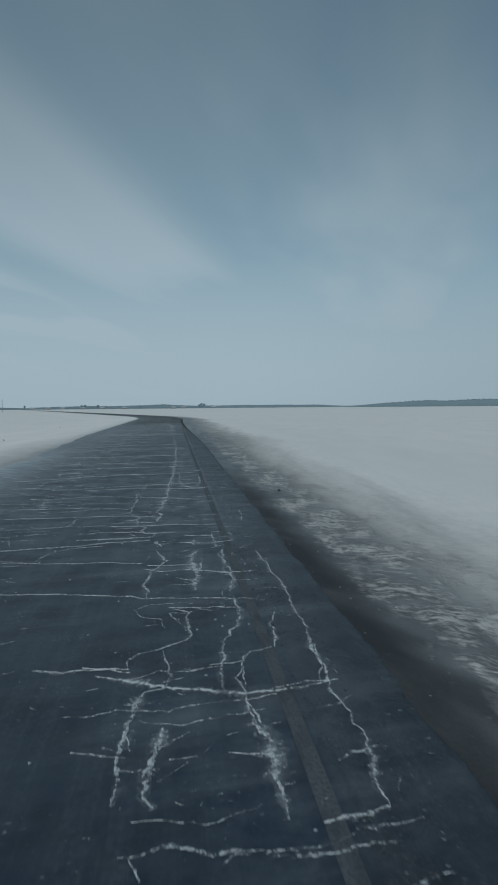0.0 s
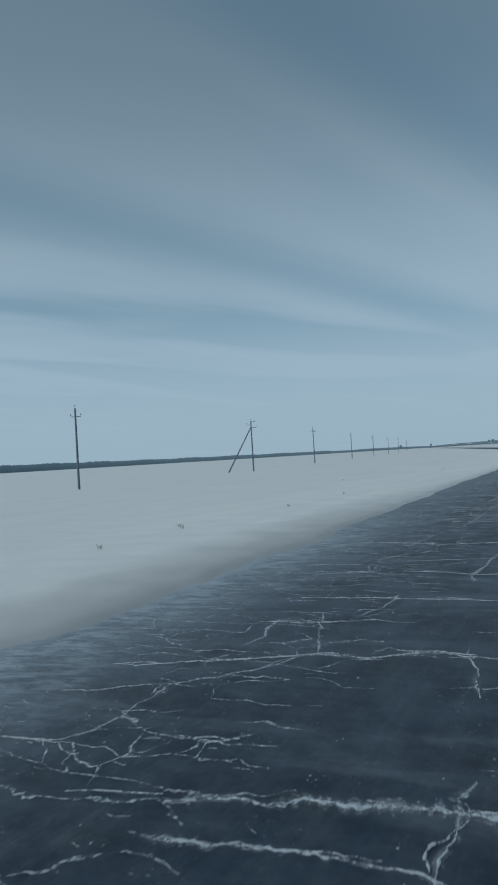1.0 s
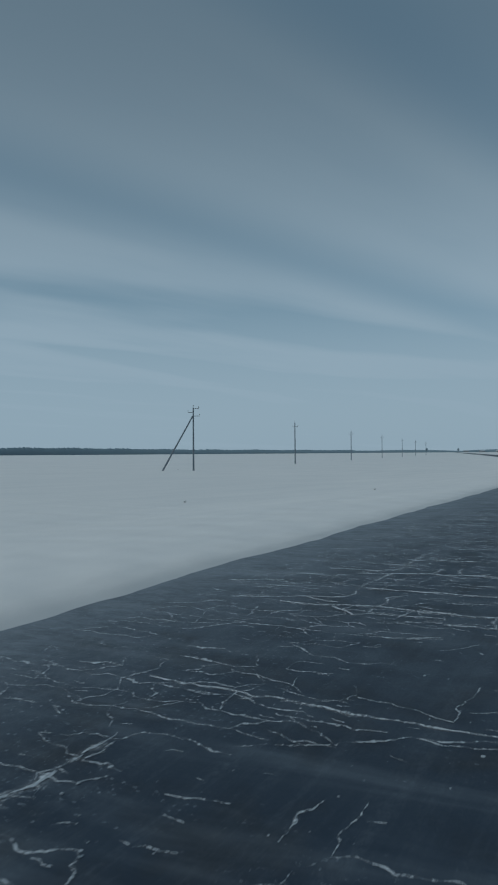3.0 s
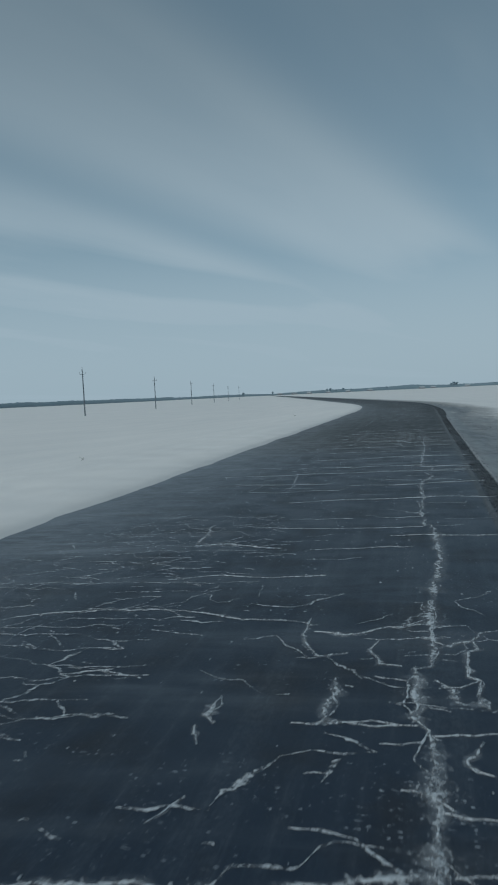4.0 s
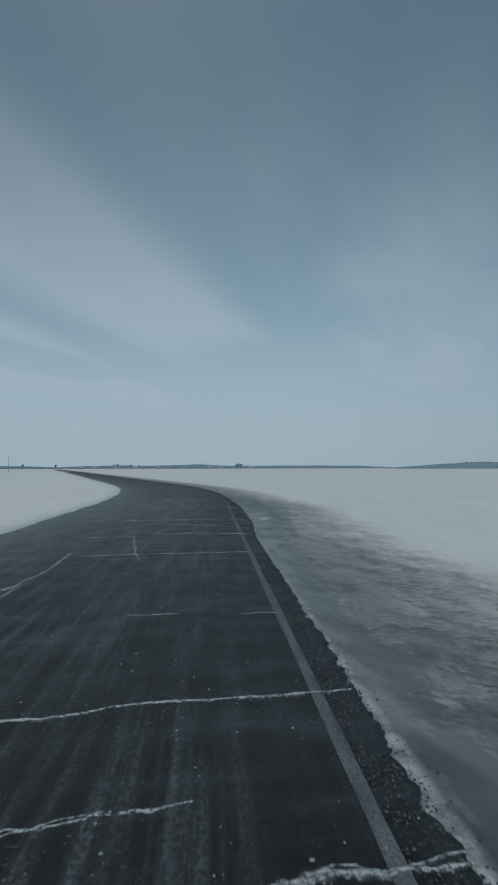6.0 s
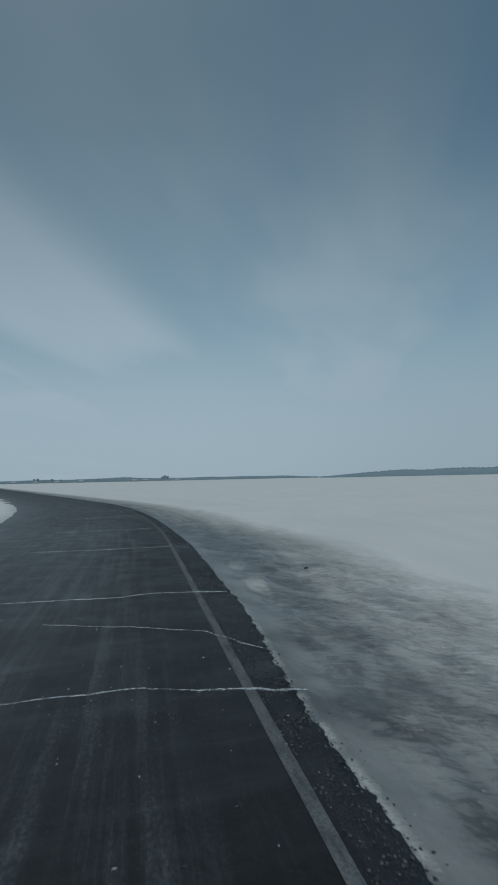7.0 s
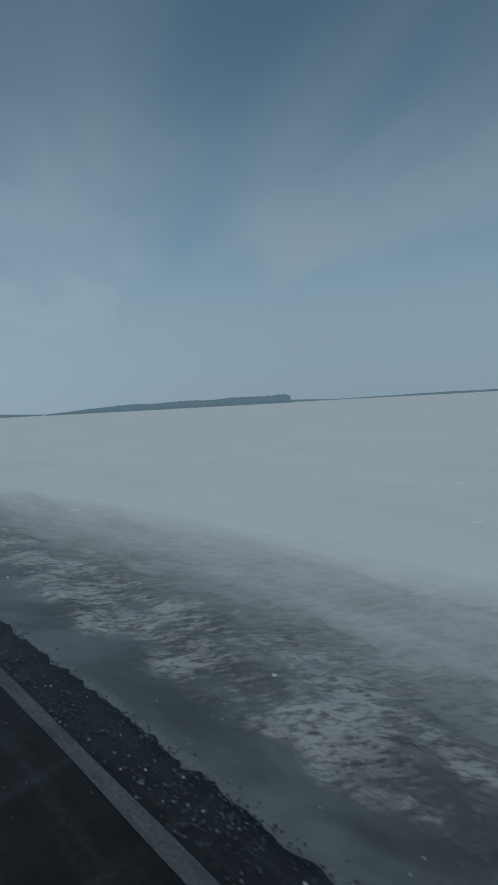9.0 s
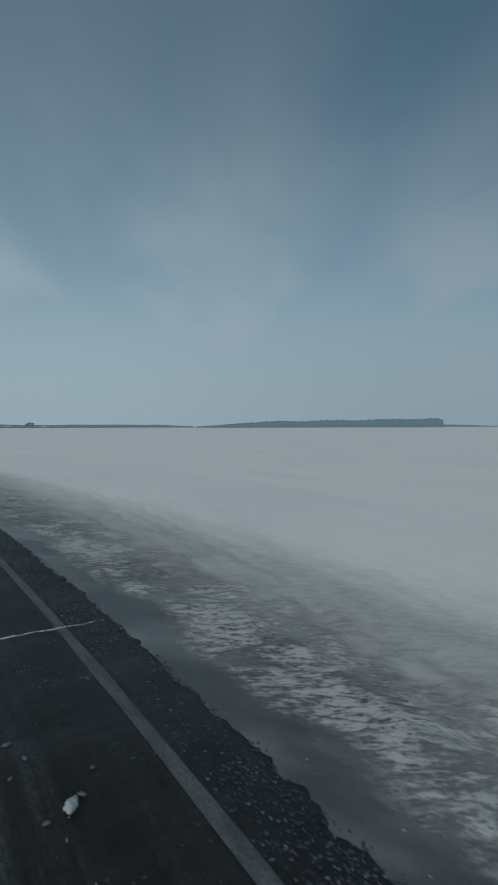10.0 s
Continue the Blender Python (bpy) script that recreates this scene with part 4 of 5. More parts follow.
crack(3, (-0.99, 50.11), (-0.94, 50.42), (-0.87, 50.56))
crack(4, (-0.74, 49.10), (-0.75, 49.51), (-0.69, 49.61))
crack(3, (-1.31, 51.39), (-1.21, 51.15), (-1.02, 51.12))
crack(5, (-1.72, 49.90), (-1.67, 50.53))
crack(2.5, (-3.95, 50.16), (-3.56, 50.21), (-3.23, 50.35))
# 54 to 62 m
crack(3.5, (-4.02, 57.28), (-3.85, 57.45), (-3.58, 57.59), (-2.65, 57.79), (-1.77, 57.59), (-1.39, 57.64))
crack(7, (-0.08, 61.77), (0.00, 59.91), (-0.11, 58.17), (-0.11, 56.87))
crack(6, (-0.24, 56.85), (-0.28, 56.13), (-0.15, 55.96))
crack(8, (-0.15, 55.96), (-0.11, 55.04))
crack(6, (-1.06, 57.42), (-0.79, 57.43), (-0.36, 57.65), (-0.20, 57.80))
crack(3.5, (-0.96, 55.91), (-0.21, 56.01))
crack(5, (-0.75, 55.92), (-0.77, 56.58))
crack(3, (-1.14, 57.74), (-1.14, 57.35), (-0.94, 56.95), (-0.74, 57.02))
crack(4, (-0.10, 57.33), (0.02, 57.24), (0.19, 57.37), (0.24, 57.55), (0.40, 57.63))
crack(3, (-0.06, 57.17), (-0.11, 56.87), (-0.22, 56.81))
crack(4, (0.19, 57.37), (0.23, 57.22), (0.11, 56.73), (0.17, 56.66), (0.17, 56.42))
crack(4, (-0.11, 56.65), (-0.01, 56.54), (0.05, 56.36), (0.19, 56.42), (0.22, 56.29))
crack(3, (-0.08, 56.53), (0.17, 56.66))
crack(4, (-0.12, 55.91), (0.23, 56.00))
crack(3.5, (0.14, 55.90), (0.06, 55.69), (0.09, 55.60), (0.18, 55.57))
crack(2, (-0.42, 55.77), (-0.18, 55.84))
crack(3, (-0.33, 56.84), (-0.49, 56.86), (-0.56, 57.10), (-0.52, 57.32))
crack(2.5, (-0.51, 56.63), (-0.29, 56.60))
crack(4.5, (-3.17, 60.29), (-2.74, 60.39), (-1.94, 60.21))
crack(2.5, (-2.92, 58.72), (-2.40, 58.88), (-1.84, 58.87), (-1.21, 59.05))
crack(3.5, (-3.17, 60.29), (-3.31, 61.62))
crack(2.5, (-2.63, 61.43), (-1.87, 61.36), (-0.18, 61.62))
crack(3, (-0.61, 61.01), (0.77, 61.15))
crack(2, (-1.51, 60.18), (-0.71, 60.38), (-0.31, 60.41))
crack(4, (-1.48, 56.18), (-1.52, 55.91), (-1.42, 55.83))
crack(3, (-1.53, 55.78), (-1.45, 55.57))
crack(2.5, (-2.65, 56.37), (-2.42, 56.45))
crack(3, (-1.45, 54.88), (-1.34, 55.11))
crack(2.5, (-0.79, 55.41), (-0.65, 55.44))
crack(4, (-0.11, 55.23), (0.15, 55.22))
crack(3, (-0.29, 55.36), (-0.16, 55.37), (-0.04, 55.26))
# 62 to 68 m
crack(5.2, (-0.15, 67.84), (-0.02, 67.02), (-0.19, 66.36), (-0.25, 65.89), (-0.21, 64.60), (-0.15, 64.31))
crack(5.9, (-0.15, 64.31), (-0.21, 63.93), (-0.16, 62.55))
crack(9.1, (-0.21, 62.36), (-0.12, 62.24), (-0.16, 61.69))
crack(3.9, (-0.28, 62.72), (-0.16, 62.55), (-0.21, 62.36))
crack(4.5, (-2.58, 63.61), (-1.52, 63.99), (-0.68, 64.06), (0.02, 64.30), (0.40, 64.33), (1.06, 64.23))
crack(3.5, (-4.28, 66.00), (-3.62, 65.95), (-2.14, 65.99))
crack(4, (-1.68, 65.68), (-1.33, 65.80), (-0.77, 65.78), (-0.28, 65.89), (-0.04, 66.03), (1.16, 66.34))
crack(4, (-4.94, 67.21), (-4.37, 67.40), (-3.57, 67.46), (-2.83, 67.71), (-1.72, 67.80), (-1.10, 68.00), (-0.31, 68.10), (0.48, 68.13), (1.08, 68.03))
crack(2.5, (-0.96, 66.54), (-0.49, 66.49), (0.37, 66.61), (0.79, 66.31))
crack(3.5, (-3.02, 65.05), (-2.84, 65.71), (-3.24, 67.94))
crack(3, (-3.70, 64.94), (-3.63, 65.41), (-3.62, 65.95))
crack(2.5, (-2.99, 65.43), (-2.43, 65.43))
crack(2.5, (-3.67, 64.89), (-3.04, 64.82), (-2.31, 65.08), (-1.79, 65.10))
crack(2, (-1.87, 62.09), (-1.25, 62.20))
crack(2.5, (-0.85, 62.29), (-0.19, 62.37))
# 68 to 75 m
crack(2, (-3.45, 72.71), (-3.11, 72.79), (-2.76, 73.00), (-2.16, 73.10), (-0.28, 73.18))
crack(4.5, (-3.41, 70.73), (-2.61, 70.84), (-2.18, 71.05), (-1.70, 71.15), (-1.22, 71.38), (-0.69, 71.54), (-0.20, 71.61), (0.78, 71.54), (1.08, 71.57))
crack(6, (-3.30, 68.84), (-1.79, 69.02), (-1.45, 69.17), (-0.21, 69.28))
crack(3, (-0.21, 69.28), (0.01, 69.26), (0.36, 69.09))
crack(6, (-0.67, 69.20), (-0.50, 69.04), (-0.23, 69.02), (0.00, 68.91), (0.17, 68.94), (0.27, 69.01), (0.51, 68.94), (0.96, 68.95))
crack(4.5, (0.35, 69.01), (0.74, 69.33), (1.01, 69.43))
crack(6, (-0.18, 74.23), (-0.12, 72.99), (-0.18, 71.89), (-0.25, 71.49), (-0.19, 70.42), (-0.25, 69.63), (-0.18, 69.56), (-0.24, 69.33), (-0.22, 69.03))
crack(6, (0.04, 68.90), (0.01, 68.31), (-0.12, 68.22), (-0.37, 68.15))
crack(4.5, (0.19, 68.28), (0.44, 68.39), (0.79, 68.30))
crack(3.5, (0.71, 69.01), (0.68, 68.74), (0.71, 68.61), (0.81, 68.47))
crack(3, (-0.91, 73.93), (-0.92, 74.26))
crack(3, (-3.56, 73.10), (-3.63, 73.91), (-3.52, 74.36))
# 75 to 81 m
crack(3.5, (-3.52, 80.24), (-3.45, 80.78))
crack(4, (-3.77, 80.18), (-3.14, 80.33), (-2.32, 80.34), (-0.21, 81.32), (0.48, 81.58), (1.24, 81.59))
crack(3.5, (-1.89, 78.80), (-1.71, 79.11), (-1.31, 79.18), (-0.86, 79.06), (-0.37, 79.03), (0.77, 79.08))
crack(3.5, (-1.05, 79.23), (-0.98, 79.94), (-0.88, 80.35), (-0.94, 80.97))
crack(3, (-0.86, 79.06), (-0.84, 78.72), (-0.94, 78.54))
crack(3.5, (-2.45, 78.70), (-1.55, 78.35), (-1.17, 78.31), (-0.99, 78.15), (-0.92, 77.97), (-1.00, 77.55))
crack(3, (-0.94, 78.12), (-0.59, 78.13), (-0.09, 77.95), (0.08, 78.02))
crack(5, (-0.12, 77.91), (-0.16, 77.56), (-0.10, 76.93), (-0.04, 76.79))
crack(2.5, (-0.19, 78.21), (-0.06, 78.83))
crack(4, (-3.35, 77.34), (-2.55, 77.39), (-2.10, 77.40), (0.50, 77.66))
crack(4.5, (-1.69, 77.47), (-0.97, 77.02), (-0.60, 76.60))
crack(2.5, (-1.56, 77.06), (-1.21, 77.44))
crack(2.5, (-2.19, 76.55), (-1.76, 76.90))
crack(2.5, (-1.51, 76.87), (-1.15, 76.91), (-0.77, 76.77))
crack(6.5, (-3.30, 75.57), (-1.90, 75.88), (-0.98, 76.23), (-0.29, 76.67), (-0.03, 76.74), (0.40, 76.75), (1.15, 76.85))
crack(8, (-0.24, 76.64), (-0.16, 75.85), (-0.13, 74.82))
crack(4.5, (-0.95, 76.25), (-1.06, 75.95), (-1.08, 75.76), (-0.88, 74.96))
crack(5.5, (-3.30, 74.50), (-1.43, 74.81), (-0.96, 74.86), (-0.14, 75.10), (0.29, 75.28), (0.76, 75.33))
crack(4, (-2.77, 78.51), (-2.67, 79.92))
crack(3, (-2.89, 78.16), (-2.51, 78.69), (-2.23, 78.89))
# 81 to 101 m
crack(6.5, (-3.30, 83.37), (-1.74, 83.57), (-1.06, 83.74), (-0.70, 83.89), (0.03, 83.95), (0.85, 84.12), (1.18, 84.12))
crack(4.5, (-3.30, 81.64), (-1.24, 82.01), (-0.77, 82.18), (-0.19, 82.28))
crack(4, (0.20, 81.48), (0.98, 81.67), (1.25, 81.69))
crack(5, (-3.29, 88.40), (-3.34, 89.93), (-3.24, 91.34), (-3.33, 93.61))
crack(4, (-3.74, 96.88), (-2.57, 97.20), (-2.23, 96.77), (-1.84, 93.51), (-1.59, 92.27))
crack(2.5, (-1.49, 101.11), (0.72, 100.16), (1.33, 99.04))
crack(3.5, (-1.67, 97.84), (-0.29, 98.04), (1.39, 97.61))
crack(1.5, (-1.21, 87.18), (-0.53, 87.20))
crack(1.5, (0.31, 87.20), (0.80, 87.20))
# 101 to 140 m
crack(4, (-3.30, 110.85), (-0.84, 110.86), (0.05, 110.98), (0.99, 110.99), (1.36, 110.87))
crack(7.5, (-3.30, 102.93), (-0.50, 102.95), (-0.31, 103.06), (0.18, 103.16), (0.86, 103.09), (1.39, 102.97))
crack(4, (-3.2, 118.1), (-0.8, 118.4), (0.6, 118.6))
crack(3.5, (-3.0, 127.5), (1.1, 127.75))
crack(2.5, (-3.0, 128.6), (0.85, 129.1))
crack(4, (-3.2, 136.5), (1.3, 137.0))
crack(4, (0.86, 103.09), (1.3, 103.0))
crack(3, (-3.0, 93.1), (0.9, 93.6))
crack(2.5, (-3.2, 41.0), (0.8, 41.4))
crack(3, (-3.8, 43.6), (-0.4, 43.9))
crack(6, (0.12, 23.8), (0.16, 27.0), (0.20, 31.0))
crack(4, (0.20, 31.0), (0.10, 38.0), (0.0, 46.0))
crack(6, (-0.10, 46.0), (-0.16, 53.0), (-0.12, 55.1))
crack(9, (-3.6, 89.0), (-3.3, 89.5))
crack(9, (-2.85, 86.0), (-2.62, 86.5))
crack(3, (-2.62, 86.5), (-2.9, 84.0), (-3.2, 82.6))
ZONES = [(-5.4, -2.2, 7, 26, 0.33, 0.8, 1.6), (-5.4, -2.5, 26, 57, 0.27, 0.85, 1.7), (-5.0, -2.3, 57, 62.3, 0.28, 0.85, 1.5), (-4.8, -2.5, 64, 80, 0.5, 0.4, 1.0), (-2.6, -0.6, 42, 58.5, 0.36, 0.4, 1.4), (-0.8, 1.1, 51, 58, 0.33, 0.45, 1.4),
         (-0.3, 1.2, 2, 21, 0.34, 0.4, 1.2), (-2.5, 0.7, 0, 44, 0.5, 0.2, 1.2), (-2.5, 0.7, 58, 80, 0.5, 0.12, 0.9)]
hair = piece("hair_cracks", fine_cracks(ZONES, 77), road, "net of fine snow-filled cracks")
tagged(hair, kind="stuff")


# ---- loose bits on the shoulder ----
def scatter(name, count, mat, seed_, place, size, label, category):
    """Many small lumps joined in one mesh."""
    rng = np.random.default_rng(seed_)
    bm = bmesh.new()
    bmesh.ops.create_icosphere(bm, subdivisions=1, radius=1.0)
    lump = np.array([v.co[:] for v in bm.verts])
    tri = np.array([[v.index for v in f.verts] for f in bm.faces])
    bm.free()
    verts, faces = [], []
    for n in range(count):
        x, y, z = place(rng)
        r = size(rng)
        shape = lump * rng.uniform(0.65, 1.25, (len(lump), 1)) * r * [rng.uniform(0.8, 1.5), rng.uniform(0.8, 1.5), rng.uniform(0.45, 0.8)]
        verts.append(shape + [x, y, z + 0.2 * r])
        faces.append(tri + len(lump) * n)
    return tagged(new(name, mesh_of(name, np.concatenate(verts), np.concatenate(faces).tolist(), mat)), label, category, kind="stuff")


def beside(low, high, pull=1.0, first=-3, last=150):
    def place(rng):
        u, s = low + (high - low) * rng.uniform() ** pull, rng.uniform(first, last)
        x, y = on_road(u, s)
        z = ground_height(x, y, *along_road(x, y)) if u > right_edge(s) + 0.05 or u < LEFT_EDGE else 0.0
        return float(x), float(y), float(z)
    return place


scatter("asphalt_crumbs", 3200, CRUMB, 41, beside(0.93, 1.42), lambda r: r.uniform(0.004, 0.012), "dark crumbs of broken asphalt along the road edge", "rubble")
def at_edge(rng):
    s = rng.uniform(30, 150)
    u = float(right_edge(s)) + rng.normal(-0.01, 0.03)
    x, y = on_road(u, s)
    return float(x), float(y), -0.012 if u > right_edge(s) else 0.0


def loosened(rng):
    """Crumbs lying in clusters on the breaking strip outside the edge line."""
    while True:
        s = rng.uniform(62, 148)
        u = 0.91 + (float(right_edge(s)) - 0.93) * rng.uniform() ** 0.9
        if waves(u, s, 73, 0.9, 3) > rng.uniform(-0.7, 0.5):
            x, y = on_road(u, s)
            return float(x), float(y), 0.002


scatter("edge_rubble", 6000, CRUMB, 48, loosened, lambda r: r.uniform(0.004, 0.014), "dark crumbs of asphalt on the breaking road edge", "rubble")
scatter("frosted_rubble", 8000, FROSTED, 49, loosened, lambda r: 0.003 + 0.008 * r.uniform() ** 2, "frosted crumbs of asphalt on the breaking road edge", "rubble")
scatter("edge_rubble", 6000, CRUMB, 45, at_edge, lambda r: r.uniform(0.003, 0.010), "crumbled asphalt along the broken road edge", "rubble")
scatter("snow_crumbs", 3600, GRAIN, 42, beside(0.95, 3.6, 1.3), lambda r: 0.003 + 0.006 * r.uniform() ** 2, "small frozen snow crumbs along the road edge", "snow")
scatter("snow_clods", 110, CLOD, 43, beside(1.9, 24, 1.4), lambda r: r.uniform(0.008, 0.024), "lumps of hard snow on the swept shoulder", "snow")
scatter("road_grains", 4500, GRAIN, 44, beside(-5.5, 1.2), lambda r: 0.0025 + 0.009 * r.uniform() ** 2, "frozen snow grains on the asphalt", "snow")


def crumbled(rng):
    """Clusters of crumbs between the wheel tracks."""
    while True:
        u, s = rng.uniform(-4.2, 1.0), rng.uniform(59, 82)
        if waves(u, s, 72, 1.1, 3) > rng.uniform(-0.2, 0.6):
            x, y = on_road(u, s)
            return float(x), float(y), 0.003


scatter("snow_crumbs", 1200, GRAIN, 47, crumbled, lambda r: 0.004 + 0.007 * r.uniform() ** 2, "frozen snow crumbs scattered over the asphalt", "snow")


# ---- poles of the power line ----
def pole(brace=False):
    base = new("utility_pole")
    bm = bmesh.new()
    rod(bm, (0, 0, -0.6), (0, 0, 8.85), 0.14, 0.095, 12)
    rod(bm, (0, 0, 8.85), (0, 0, 8.95), 0.095, 0.05, 12)
    part("shaft", bm, POLE_WOOD, base, smooth=False)
    bm = bmesh.new()
    rod(bm, (0, 0, 8.9), (0, 0, 9.2), 0.018, 0.018, 6)
    part("top_pin", bm, IRON, base)
    bm = bmesh.new()
    rod(bm, (0, 0, 9.12), (0, 0, 9.3), 0.06, 0.04, 8)
    part("insulator", bm, GLASSY, base)
    arms = [(8.0, -0.62, 0.62)] if not brace else [(8.8, -0.1, 0.75), (8.25, -0.75, 0.1), (7.75, -0.2, 0.9)]
    for z, a, b in arms:
        bm = bmesh.new()
        rod(bm, (a, 0.1, z), (b, 0.1, z), 0.035, 0.035, 6)
        arm = part("crossarm", bm, IRON, base)
        for x in {a, b}:
            if abs(x) > 0.4:
                bm = bmesh.new()
                rod(bm, (x, 0.1, z), (x, 0.1, z + 0.22), 0.016, 0.016, 6)
                rod(bm, (x, 0.1, z + 0.14), (x, 0.1, z + 0.32), 0.06, 0.04, 8)
                part("insulator", bm, GLASSY, arm)
    if brace:
        bm = bmesh.new()
        rod(bm, (-4.7, 0, -0.5), (-0.1, 0, 7.7), 0.13, 0.1, 12)
        part("brace", bm, POLE_WOOD, base, "slanting wooden brace")
        tagged(base, "weathered wooden pole with slanting brace in a snow field", "utility pole", "poles of the power line")
    else:
        tagged(base, "weathered wooden pole with short crossarm in a snow field", "utility pole", "poles of the power line")
    return base


POLES = [(-49.9, 65.4), (-53.6, 112.6), (-62.8, 162.3), (-74.0, 221.8), (-86.4, 284.9), (-98.7, 349.4), (-110.3, 411.0), (-121.1, 471.3)]
plain_pole = None
for n, (x, y) in enumerate(POLES):
    z = float(ground_height(x, y, *along_road(x, y)))
    turn = 14 if n != 1 else 28
    if n == 1:
        pole(True).matrix_basis = pose(x, y, z, 0, 0, turn)
    elif plain_pole is None:
        plain_pole = pole()
        plain_pole.matrix_basis = pose(x, y, z, 0, 0, turn)
    else:
        copy_thing(plain_pole, pose(x, y, z, 0, 0, turn))


# ---- far woods and village ----
def far_place(bearing, distance):
    """Bearing in degrees to the left of the road's line, seen from the middle of the drive."""
    a = radians(bearing)
    return -distance * math.sin(a), 60 + distance * math.cos(a)


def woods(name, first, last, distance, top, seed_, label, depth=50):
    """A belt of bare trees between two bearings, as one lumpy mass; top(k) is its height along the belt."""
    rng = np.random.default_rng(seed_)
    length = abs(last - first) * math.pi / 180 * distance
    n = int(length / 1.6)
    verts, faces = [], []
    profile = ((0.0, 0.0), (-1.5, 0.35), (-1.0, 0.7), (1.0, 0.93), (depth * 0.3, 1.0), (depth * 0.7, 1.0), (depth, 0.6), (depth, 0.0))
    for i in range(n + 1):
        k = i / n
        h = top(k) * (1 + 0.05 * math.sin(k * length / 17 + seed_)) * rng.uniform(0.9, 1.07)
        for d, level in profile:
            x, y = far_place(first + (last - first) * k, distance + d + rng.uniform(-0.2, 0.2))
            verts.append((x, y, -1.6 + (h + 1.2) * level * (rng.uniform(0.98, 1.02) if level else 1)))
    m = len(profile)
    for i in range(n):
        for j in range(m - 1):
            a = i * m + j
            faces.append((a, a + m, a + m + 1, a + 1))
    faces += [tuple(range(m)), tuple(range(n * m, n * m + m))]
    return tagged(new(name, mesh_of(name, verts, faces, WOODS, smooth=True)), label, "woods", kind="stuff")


def shape(*knots):
    ks, hs = zip(*knots)
    return lambda k: float(np.interp(k, ks, hs))


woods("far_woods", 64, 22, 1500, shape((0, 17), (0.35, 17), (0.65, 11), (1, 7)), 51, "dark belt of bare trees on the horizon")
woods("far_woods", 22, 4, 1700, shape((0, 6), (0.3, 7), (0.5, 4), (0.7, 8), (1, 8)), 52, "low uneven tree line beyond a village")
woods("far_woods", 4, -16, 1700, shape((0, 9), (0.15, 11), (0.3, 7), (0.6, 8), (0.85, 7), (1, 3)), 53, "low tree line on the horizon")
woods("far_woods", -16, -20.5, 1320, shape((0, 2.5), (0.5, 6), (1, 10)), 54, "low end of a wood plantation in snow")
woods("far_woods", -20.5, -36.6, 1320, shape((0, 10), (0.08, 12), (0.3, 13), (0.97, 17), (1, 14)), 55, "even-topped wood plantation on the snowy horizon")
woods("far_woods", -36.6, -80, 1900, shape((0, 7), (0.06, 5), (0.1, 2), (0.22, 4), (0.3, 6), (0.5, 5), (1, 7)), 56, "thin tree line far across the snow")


def house(length, width, eaves, ridge):
    base = new("house")
    hx, hy = length / 2, width / 2
    v = [(-hx, -hy, -1), (hx, -hy, -1), (hx, hy, -1), (-hx, hy, -1), (-hx, -hy, eaves), (hx, -hy, eaves), (hx, hy, eaves), (-hx, hy, eaves), (-hx, 0, ridge), (hx, 0, ridge)]
    piece("wall", mesh_of("wall", v, [(0, 1, 5, 4), (1, 2, 6, 9, 5), (2, 3, 7, 6), (3, 0, 4, 8, 7)], HOUSE_WALL), base)
    o, t = 0.5, 0.25
    r = [(-hx - o, -hy - o, eaves - 0.3), (hx + o, -hy - o, eaves - 0.3), (hx + o, 0, ridge), (-hx - o, 0, ridge), (-hx - o, hy + o, eaves - 0.3), (hx + o, hy + o, eaves - 0.3)]
    r = r + [(x, y, z + t) for x, y, z in r]
    piece("roof", mesh_of("roof", r, [(0, 1, 2, 3), (3, 2, 5, 4), (7, 6, 9, 8), (8, 9, 10, 11), (0, 6, 7, 1), (1, 7, 8, 2), (2, 8, 11, 5), (5, 11, 10, 4), (4, 10, 9, 3), (3, 9, 6, 0)], HOUSE_ROOF), base)
    return tagged(base, "small far house with a snow-covered gable roof", "house", "village houses")


rng = np.random.default_rng(61)
first_house = None
for bearing in (12.6, 11.1, 9.6, 8.1, 6.4, 4.6, 0.4, -1.1, -3.4):
    x, y = far_place(bearing + rng.uniform(-0.3, 0.3), rng.uniform(1480, 1640))
    z = float(ground_height(np.array(x), np.array(y), *along_road(x, y)))
    m = pose(x, y, z, 0, 0, bearing + rng.uniform(-25, 25))
    if first_house is None:
        first_house = house(11, 8, 2.6, 5.2)
        first_house.matrix_basis = m
    else:
        copy_thing(first_house, m)


def far_tree(height, seed_):
    """A small bare tree with a trunk, limbs and a crown of loose twig clumps."""
    rng_ = random.Random(seed_)
    base = new("tree")
    bm = bmesh.new()
    rod(bm, (0, 0, -1), (0, 0, height * 0.6), 0.3, 0.14, 8)
    for _ in range(6):
        a, z = rng_.uniform(0, 6.28), height * rng_.uniform(0.3, 0.55)
        rod(bm, (0, 0, z), (math.cos(a) * height * 0.24, math.sin(a) * height * 0.24, z + height * 0.25), 0.12, 0.05, 5)
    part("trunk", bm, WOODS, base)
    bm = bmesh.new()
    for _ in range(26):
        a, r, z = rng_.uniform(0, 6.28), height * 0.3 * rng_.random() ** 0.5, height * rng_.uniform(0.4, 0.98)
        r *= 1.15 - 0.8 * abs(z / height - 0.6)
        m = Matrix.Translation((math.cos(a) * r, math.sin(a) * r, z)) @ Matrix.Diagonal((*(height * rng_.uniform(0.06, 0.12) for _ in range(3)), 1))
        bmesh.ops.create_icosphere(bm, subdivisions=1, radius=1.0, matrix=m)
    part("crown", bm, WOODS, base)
    return tagged(base, "bare dark tree near a far village", "tree", "village trees")


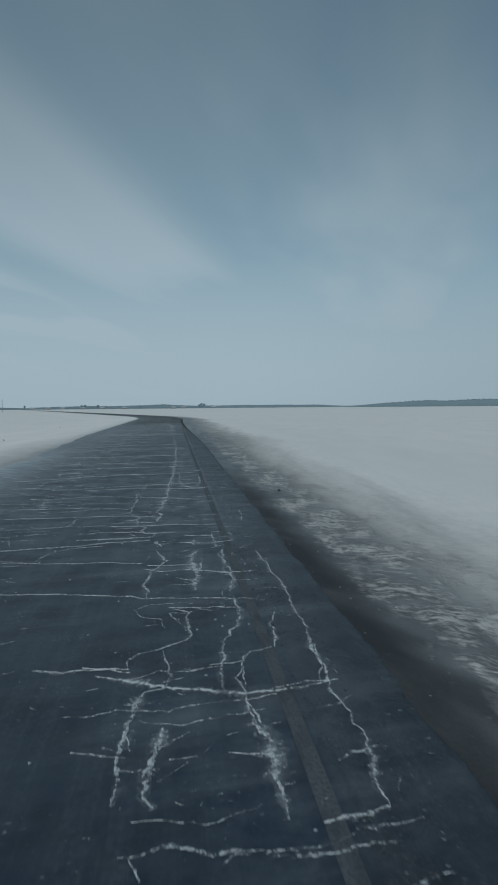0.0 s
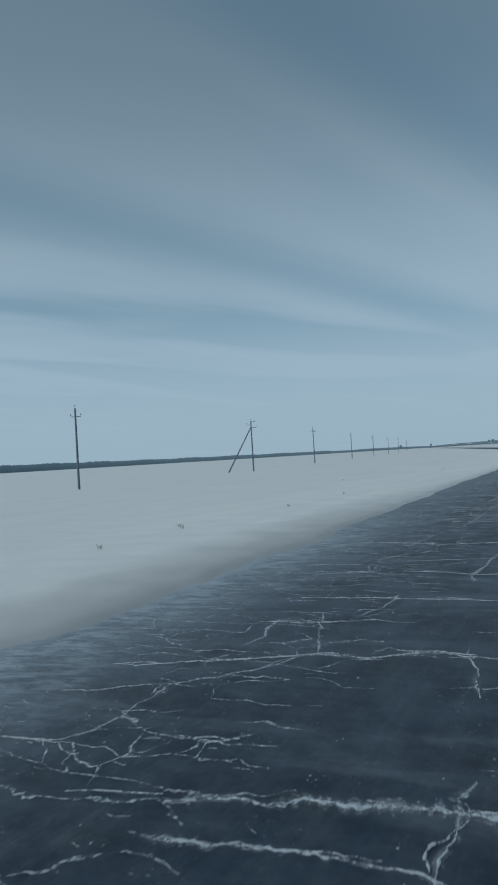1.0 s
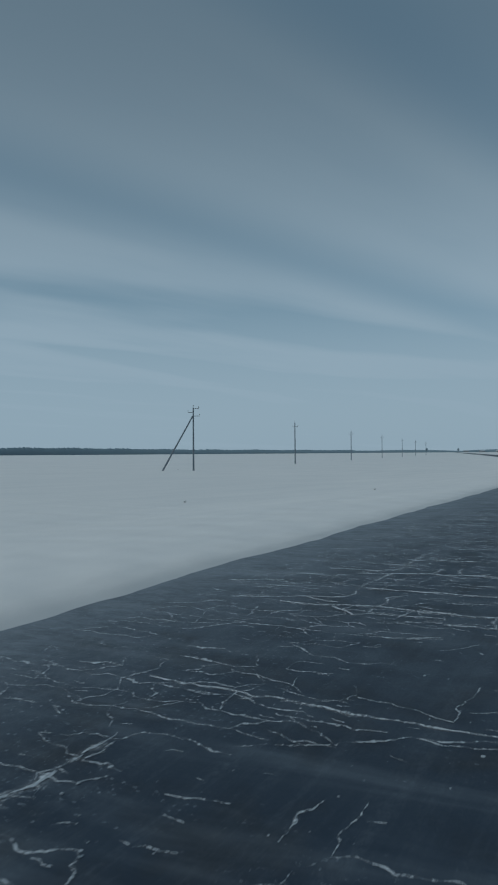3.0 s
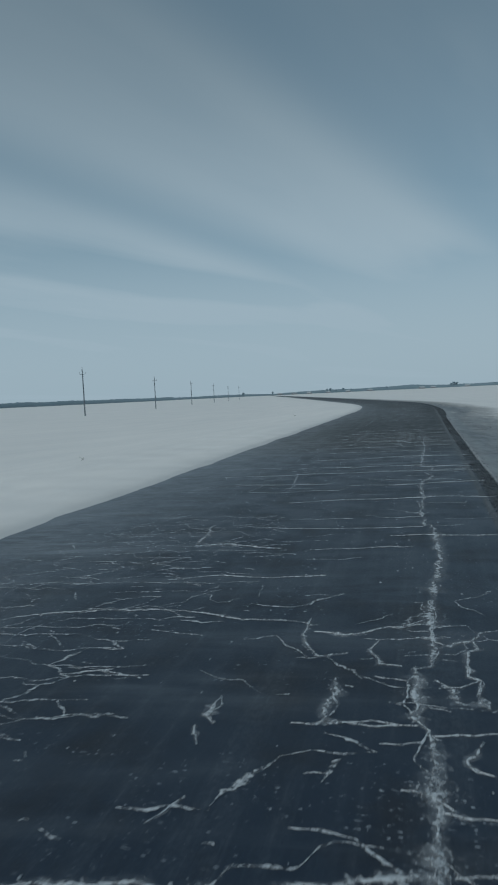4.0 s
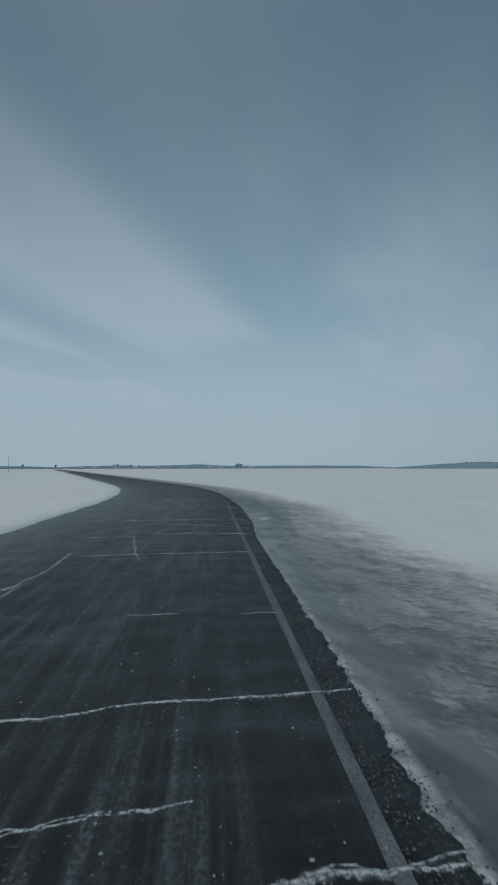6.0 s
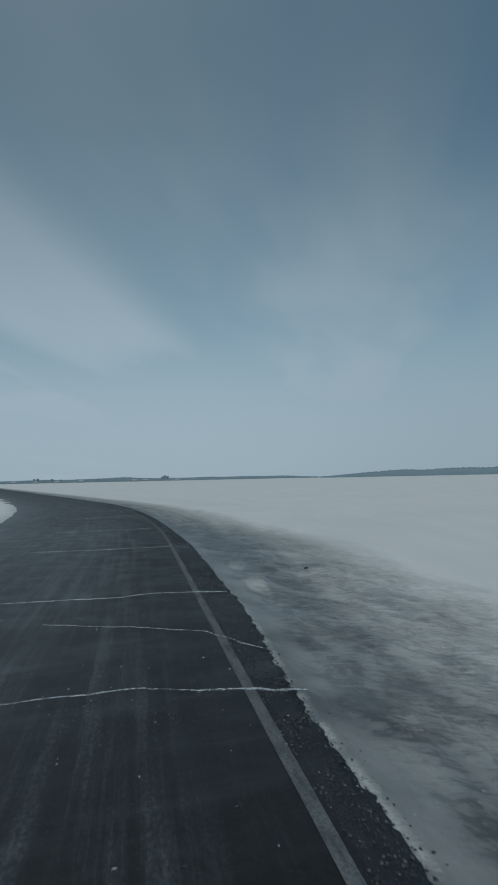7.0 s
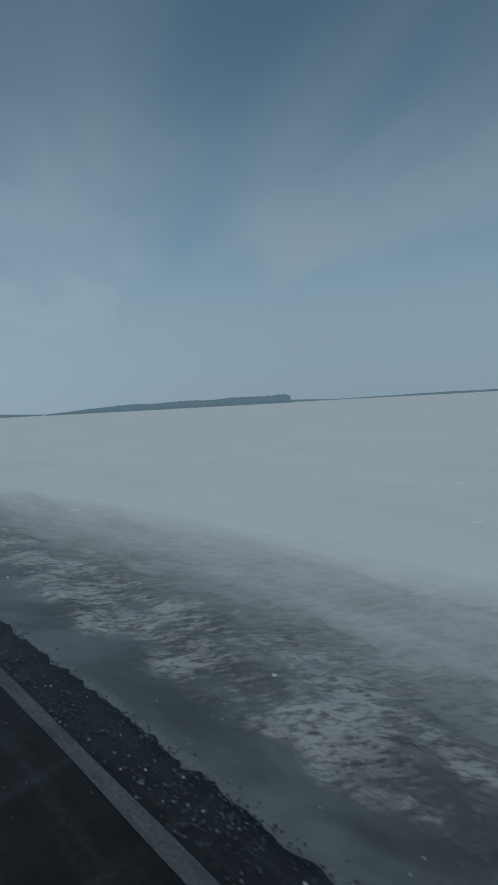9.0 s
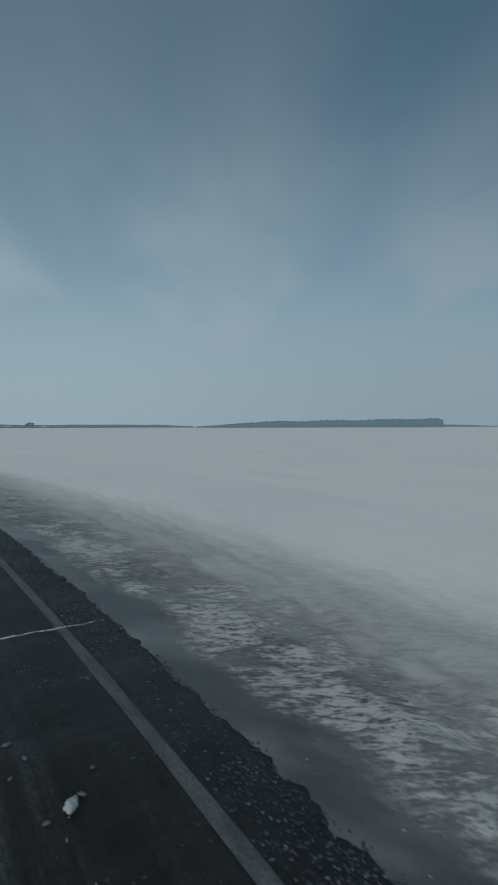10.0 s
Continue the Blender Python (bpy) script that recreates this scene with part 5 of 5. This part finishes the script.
first_tree = None
for bearing, grow in ((8.3, 0.9), (8.0, 1.1), (7.5, 0.8), (6.9, 1.0), (6.2, 0.8), (3.1, 0.9), (-2.5, 1.25), (-2.75, 1.15), (-2.3, 1.0), (13.2, 0.9), (15.8, 1.0)):
    x, y = far_place(bearing, 1470)
    m = pose(x, y, float(ground_height(np.array(x), np.array(y), *along_road(x, y))), 0, 0, bearing * 40)
    if first_tree is None:
        first_tree = far_tree(9.5, 3)
        first_tree.matrix_basis = m
    else:
        copy_thing(first_tree, m @ Matrix.Diagonal((grow, grow, grow, 1)))


# ---- dry weeds in the snow ----
def weed(seed_):
    rng_ = random.Random(seed_)
    base = new("dry_weed")
    for _ in range(5):
        bm = bmesh.new()
        a, h, lean = rng_.uniform(0, 6.28), rng_.uniform(0.05, 0.16), rng_.uniform(0.02, 0.07)
        top = (math.cos(a) * lean, math.sin(a) * lean, h)
        rod(bm, (0.03 * math.cos(a), 0.03 * math.sin(a), -0.05), top, 0.0035, 0.002, 5)
        for _ in range(4):
            k, b, d = rng_.uniform(0.5, 1.0), rng_.uniform(0, 6.28), rng_.uniform(0.03, 0.06)
            foot = Vector(top) * k
            rod(bm, foot, foot + Vector((math.cos(b) * d, math.sin(b) * d, 0.06)), 0.0025, 0.0015, 4)
        part("stem", bm, WEED, base)
    return tagged(base, "dry brown weed sticking out of the snow", "weed", "weeds in the snow")


first_weed = None
for n, (x, y) in enumerate([(-10.9, 36.3), (-10.6, 41.8), (-11.0, 25.3), (-12.0, 30.2), (-11.4, 29.5), (-19.0, 64.4), (-56.5, 112.8), (-11.6, 110.2), (-12.7, 73.9)]):
    z = float(ground_height(np.array(x), np.array(y), *along_road(x, y)))
    m = pose(x, y, z, 0, 0, 57 * n)
    if first_weed is None:
        first_weed = weed(7)
        first_weed.matrix_basis = m
    else:
        copy_thing(first_weed, m)


# ---- small drifts and lumps beside the road ----
def mound(name, length, width, height, mat, seed_, label, category, group):
    """A low rounded heap with an uneven top."""
    bm = bmesh.new()
    bmesh.ops.create_icosphere(bm, subdivisions=3, radius=1.0)
    rng_ = np.random.default_rng(seed_)
    push = rng_.uniform(0, 6.28, 3)
    for v in bm.verts:
        k = 1 + 0.22 * math.sin(5 * v.co.x + push[0]) * math.sin(4 * v.co.y + push[1]) + 0.1 * math.sin(11 * v.co.x + push[2])
        v.co = Vector((v.co.x * length / 2 * k, v.co.y * width / 2 * k, max(v.co.z, -0.3) * height * k))
    me = bpy.data.meshes.new(name)
    bm.to_mesh(me)
    bm.free()
    me.materials.append(mat)
    me.polygons.foreach_set("use_smooth", [True] * len(me.polygons))
    return tagged(new(name, me), label, category, group)


def on_ground(x, y, turn):
    return pose(x, y, float(ground_height(np.array(x), np.array(y), *along_road(x, y))) + 0.005, 0, 0, turn)


first_drift = None
for n, (x, y) in enumerate([(4.9, 116.9), (5.1, 115.3), (4.1, 131.3), (9.2, 145.0), (9.0, 124.7), (13.9, 128.8), (16.9, 123.1), (15.2, 121.0), (-12.1, 110.4)]):
    m = on_ground(x, y, 8 + 23 * math.sin(3.1 * n))
    if first_drift is None:
        first_drift = mound("snow_drift", 0.36, 0.07, 0.014, DRIFT, 5, "small hard ridge of wind-packed snow", "snow drift", "snow ridges beside the road")
        first_drift.matrix_basis = m
    else:
        copy_thing(first_drift, m)
first_lump = None
for n, (x, y) in enumerate([(3.63, 105.97), (2.9, 84.5), (2.6, 15.2)]):
    m = on_ground(x, y, 61 * n)
    if first_lump is None:
        first_lump = mound("asphalt_lump", 0.10, 0.06, 0.03, CRUMB, 9, "dark lump of broken asphalt on the icy shoulder", "rubble", "loose asphalt lumps")
        first_lump.matrix_basis = m
    else:
        copy_thing(first_lump, m)
# crumbs and a clod of snow lying on the asphalt in the bend
for n, (u, s, turn, size) in enumerate([(0.22, 133.87, 70, 1.0), (0.02, 134.72, 20, 0.45), (0.09, 134.5, 110, 0.35), (-0.02, 134.3, 50, 0.3), (0.08, 133.78, 10, 0.35), (0.30, 133.95, 140, 0.4), (0.14, 133.6, 85, 0.25), (0.42, 134.2, 30, 0.25)]):
    x, y = map(float, on_road(u, s))
    clod = mound("snow_clod", 0.13 * size, 0.07 * size, 0.03 * size, GRAIN if size > 0.9 else FROSTED, 60 + n, "grey clod of hard snow lying on the asphalt", "snow", "snow clods on the asphalt")
    clod.matrix_basis = pose(x, y, 0.006 + 0.005 * size, 0, 0, turn)
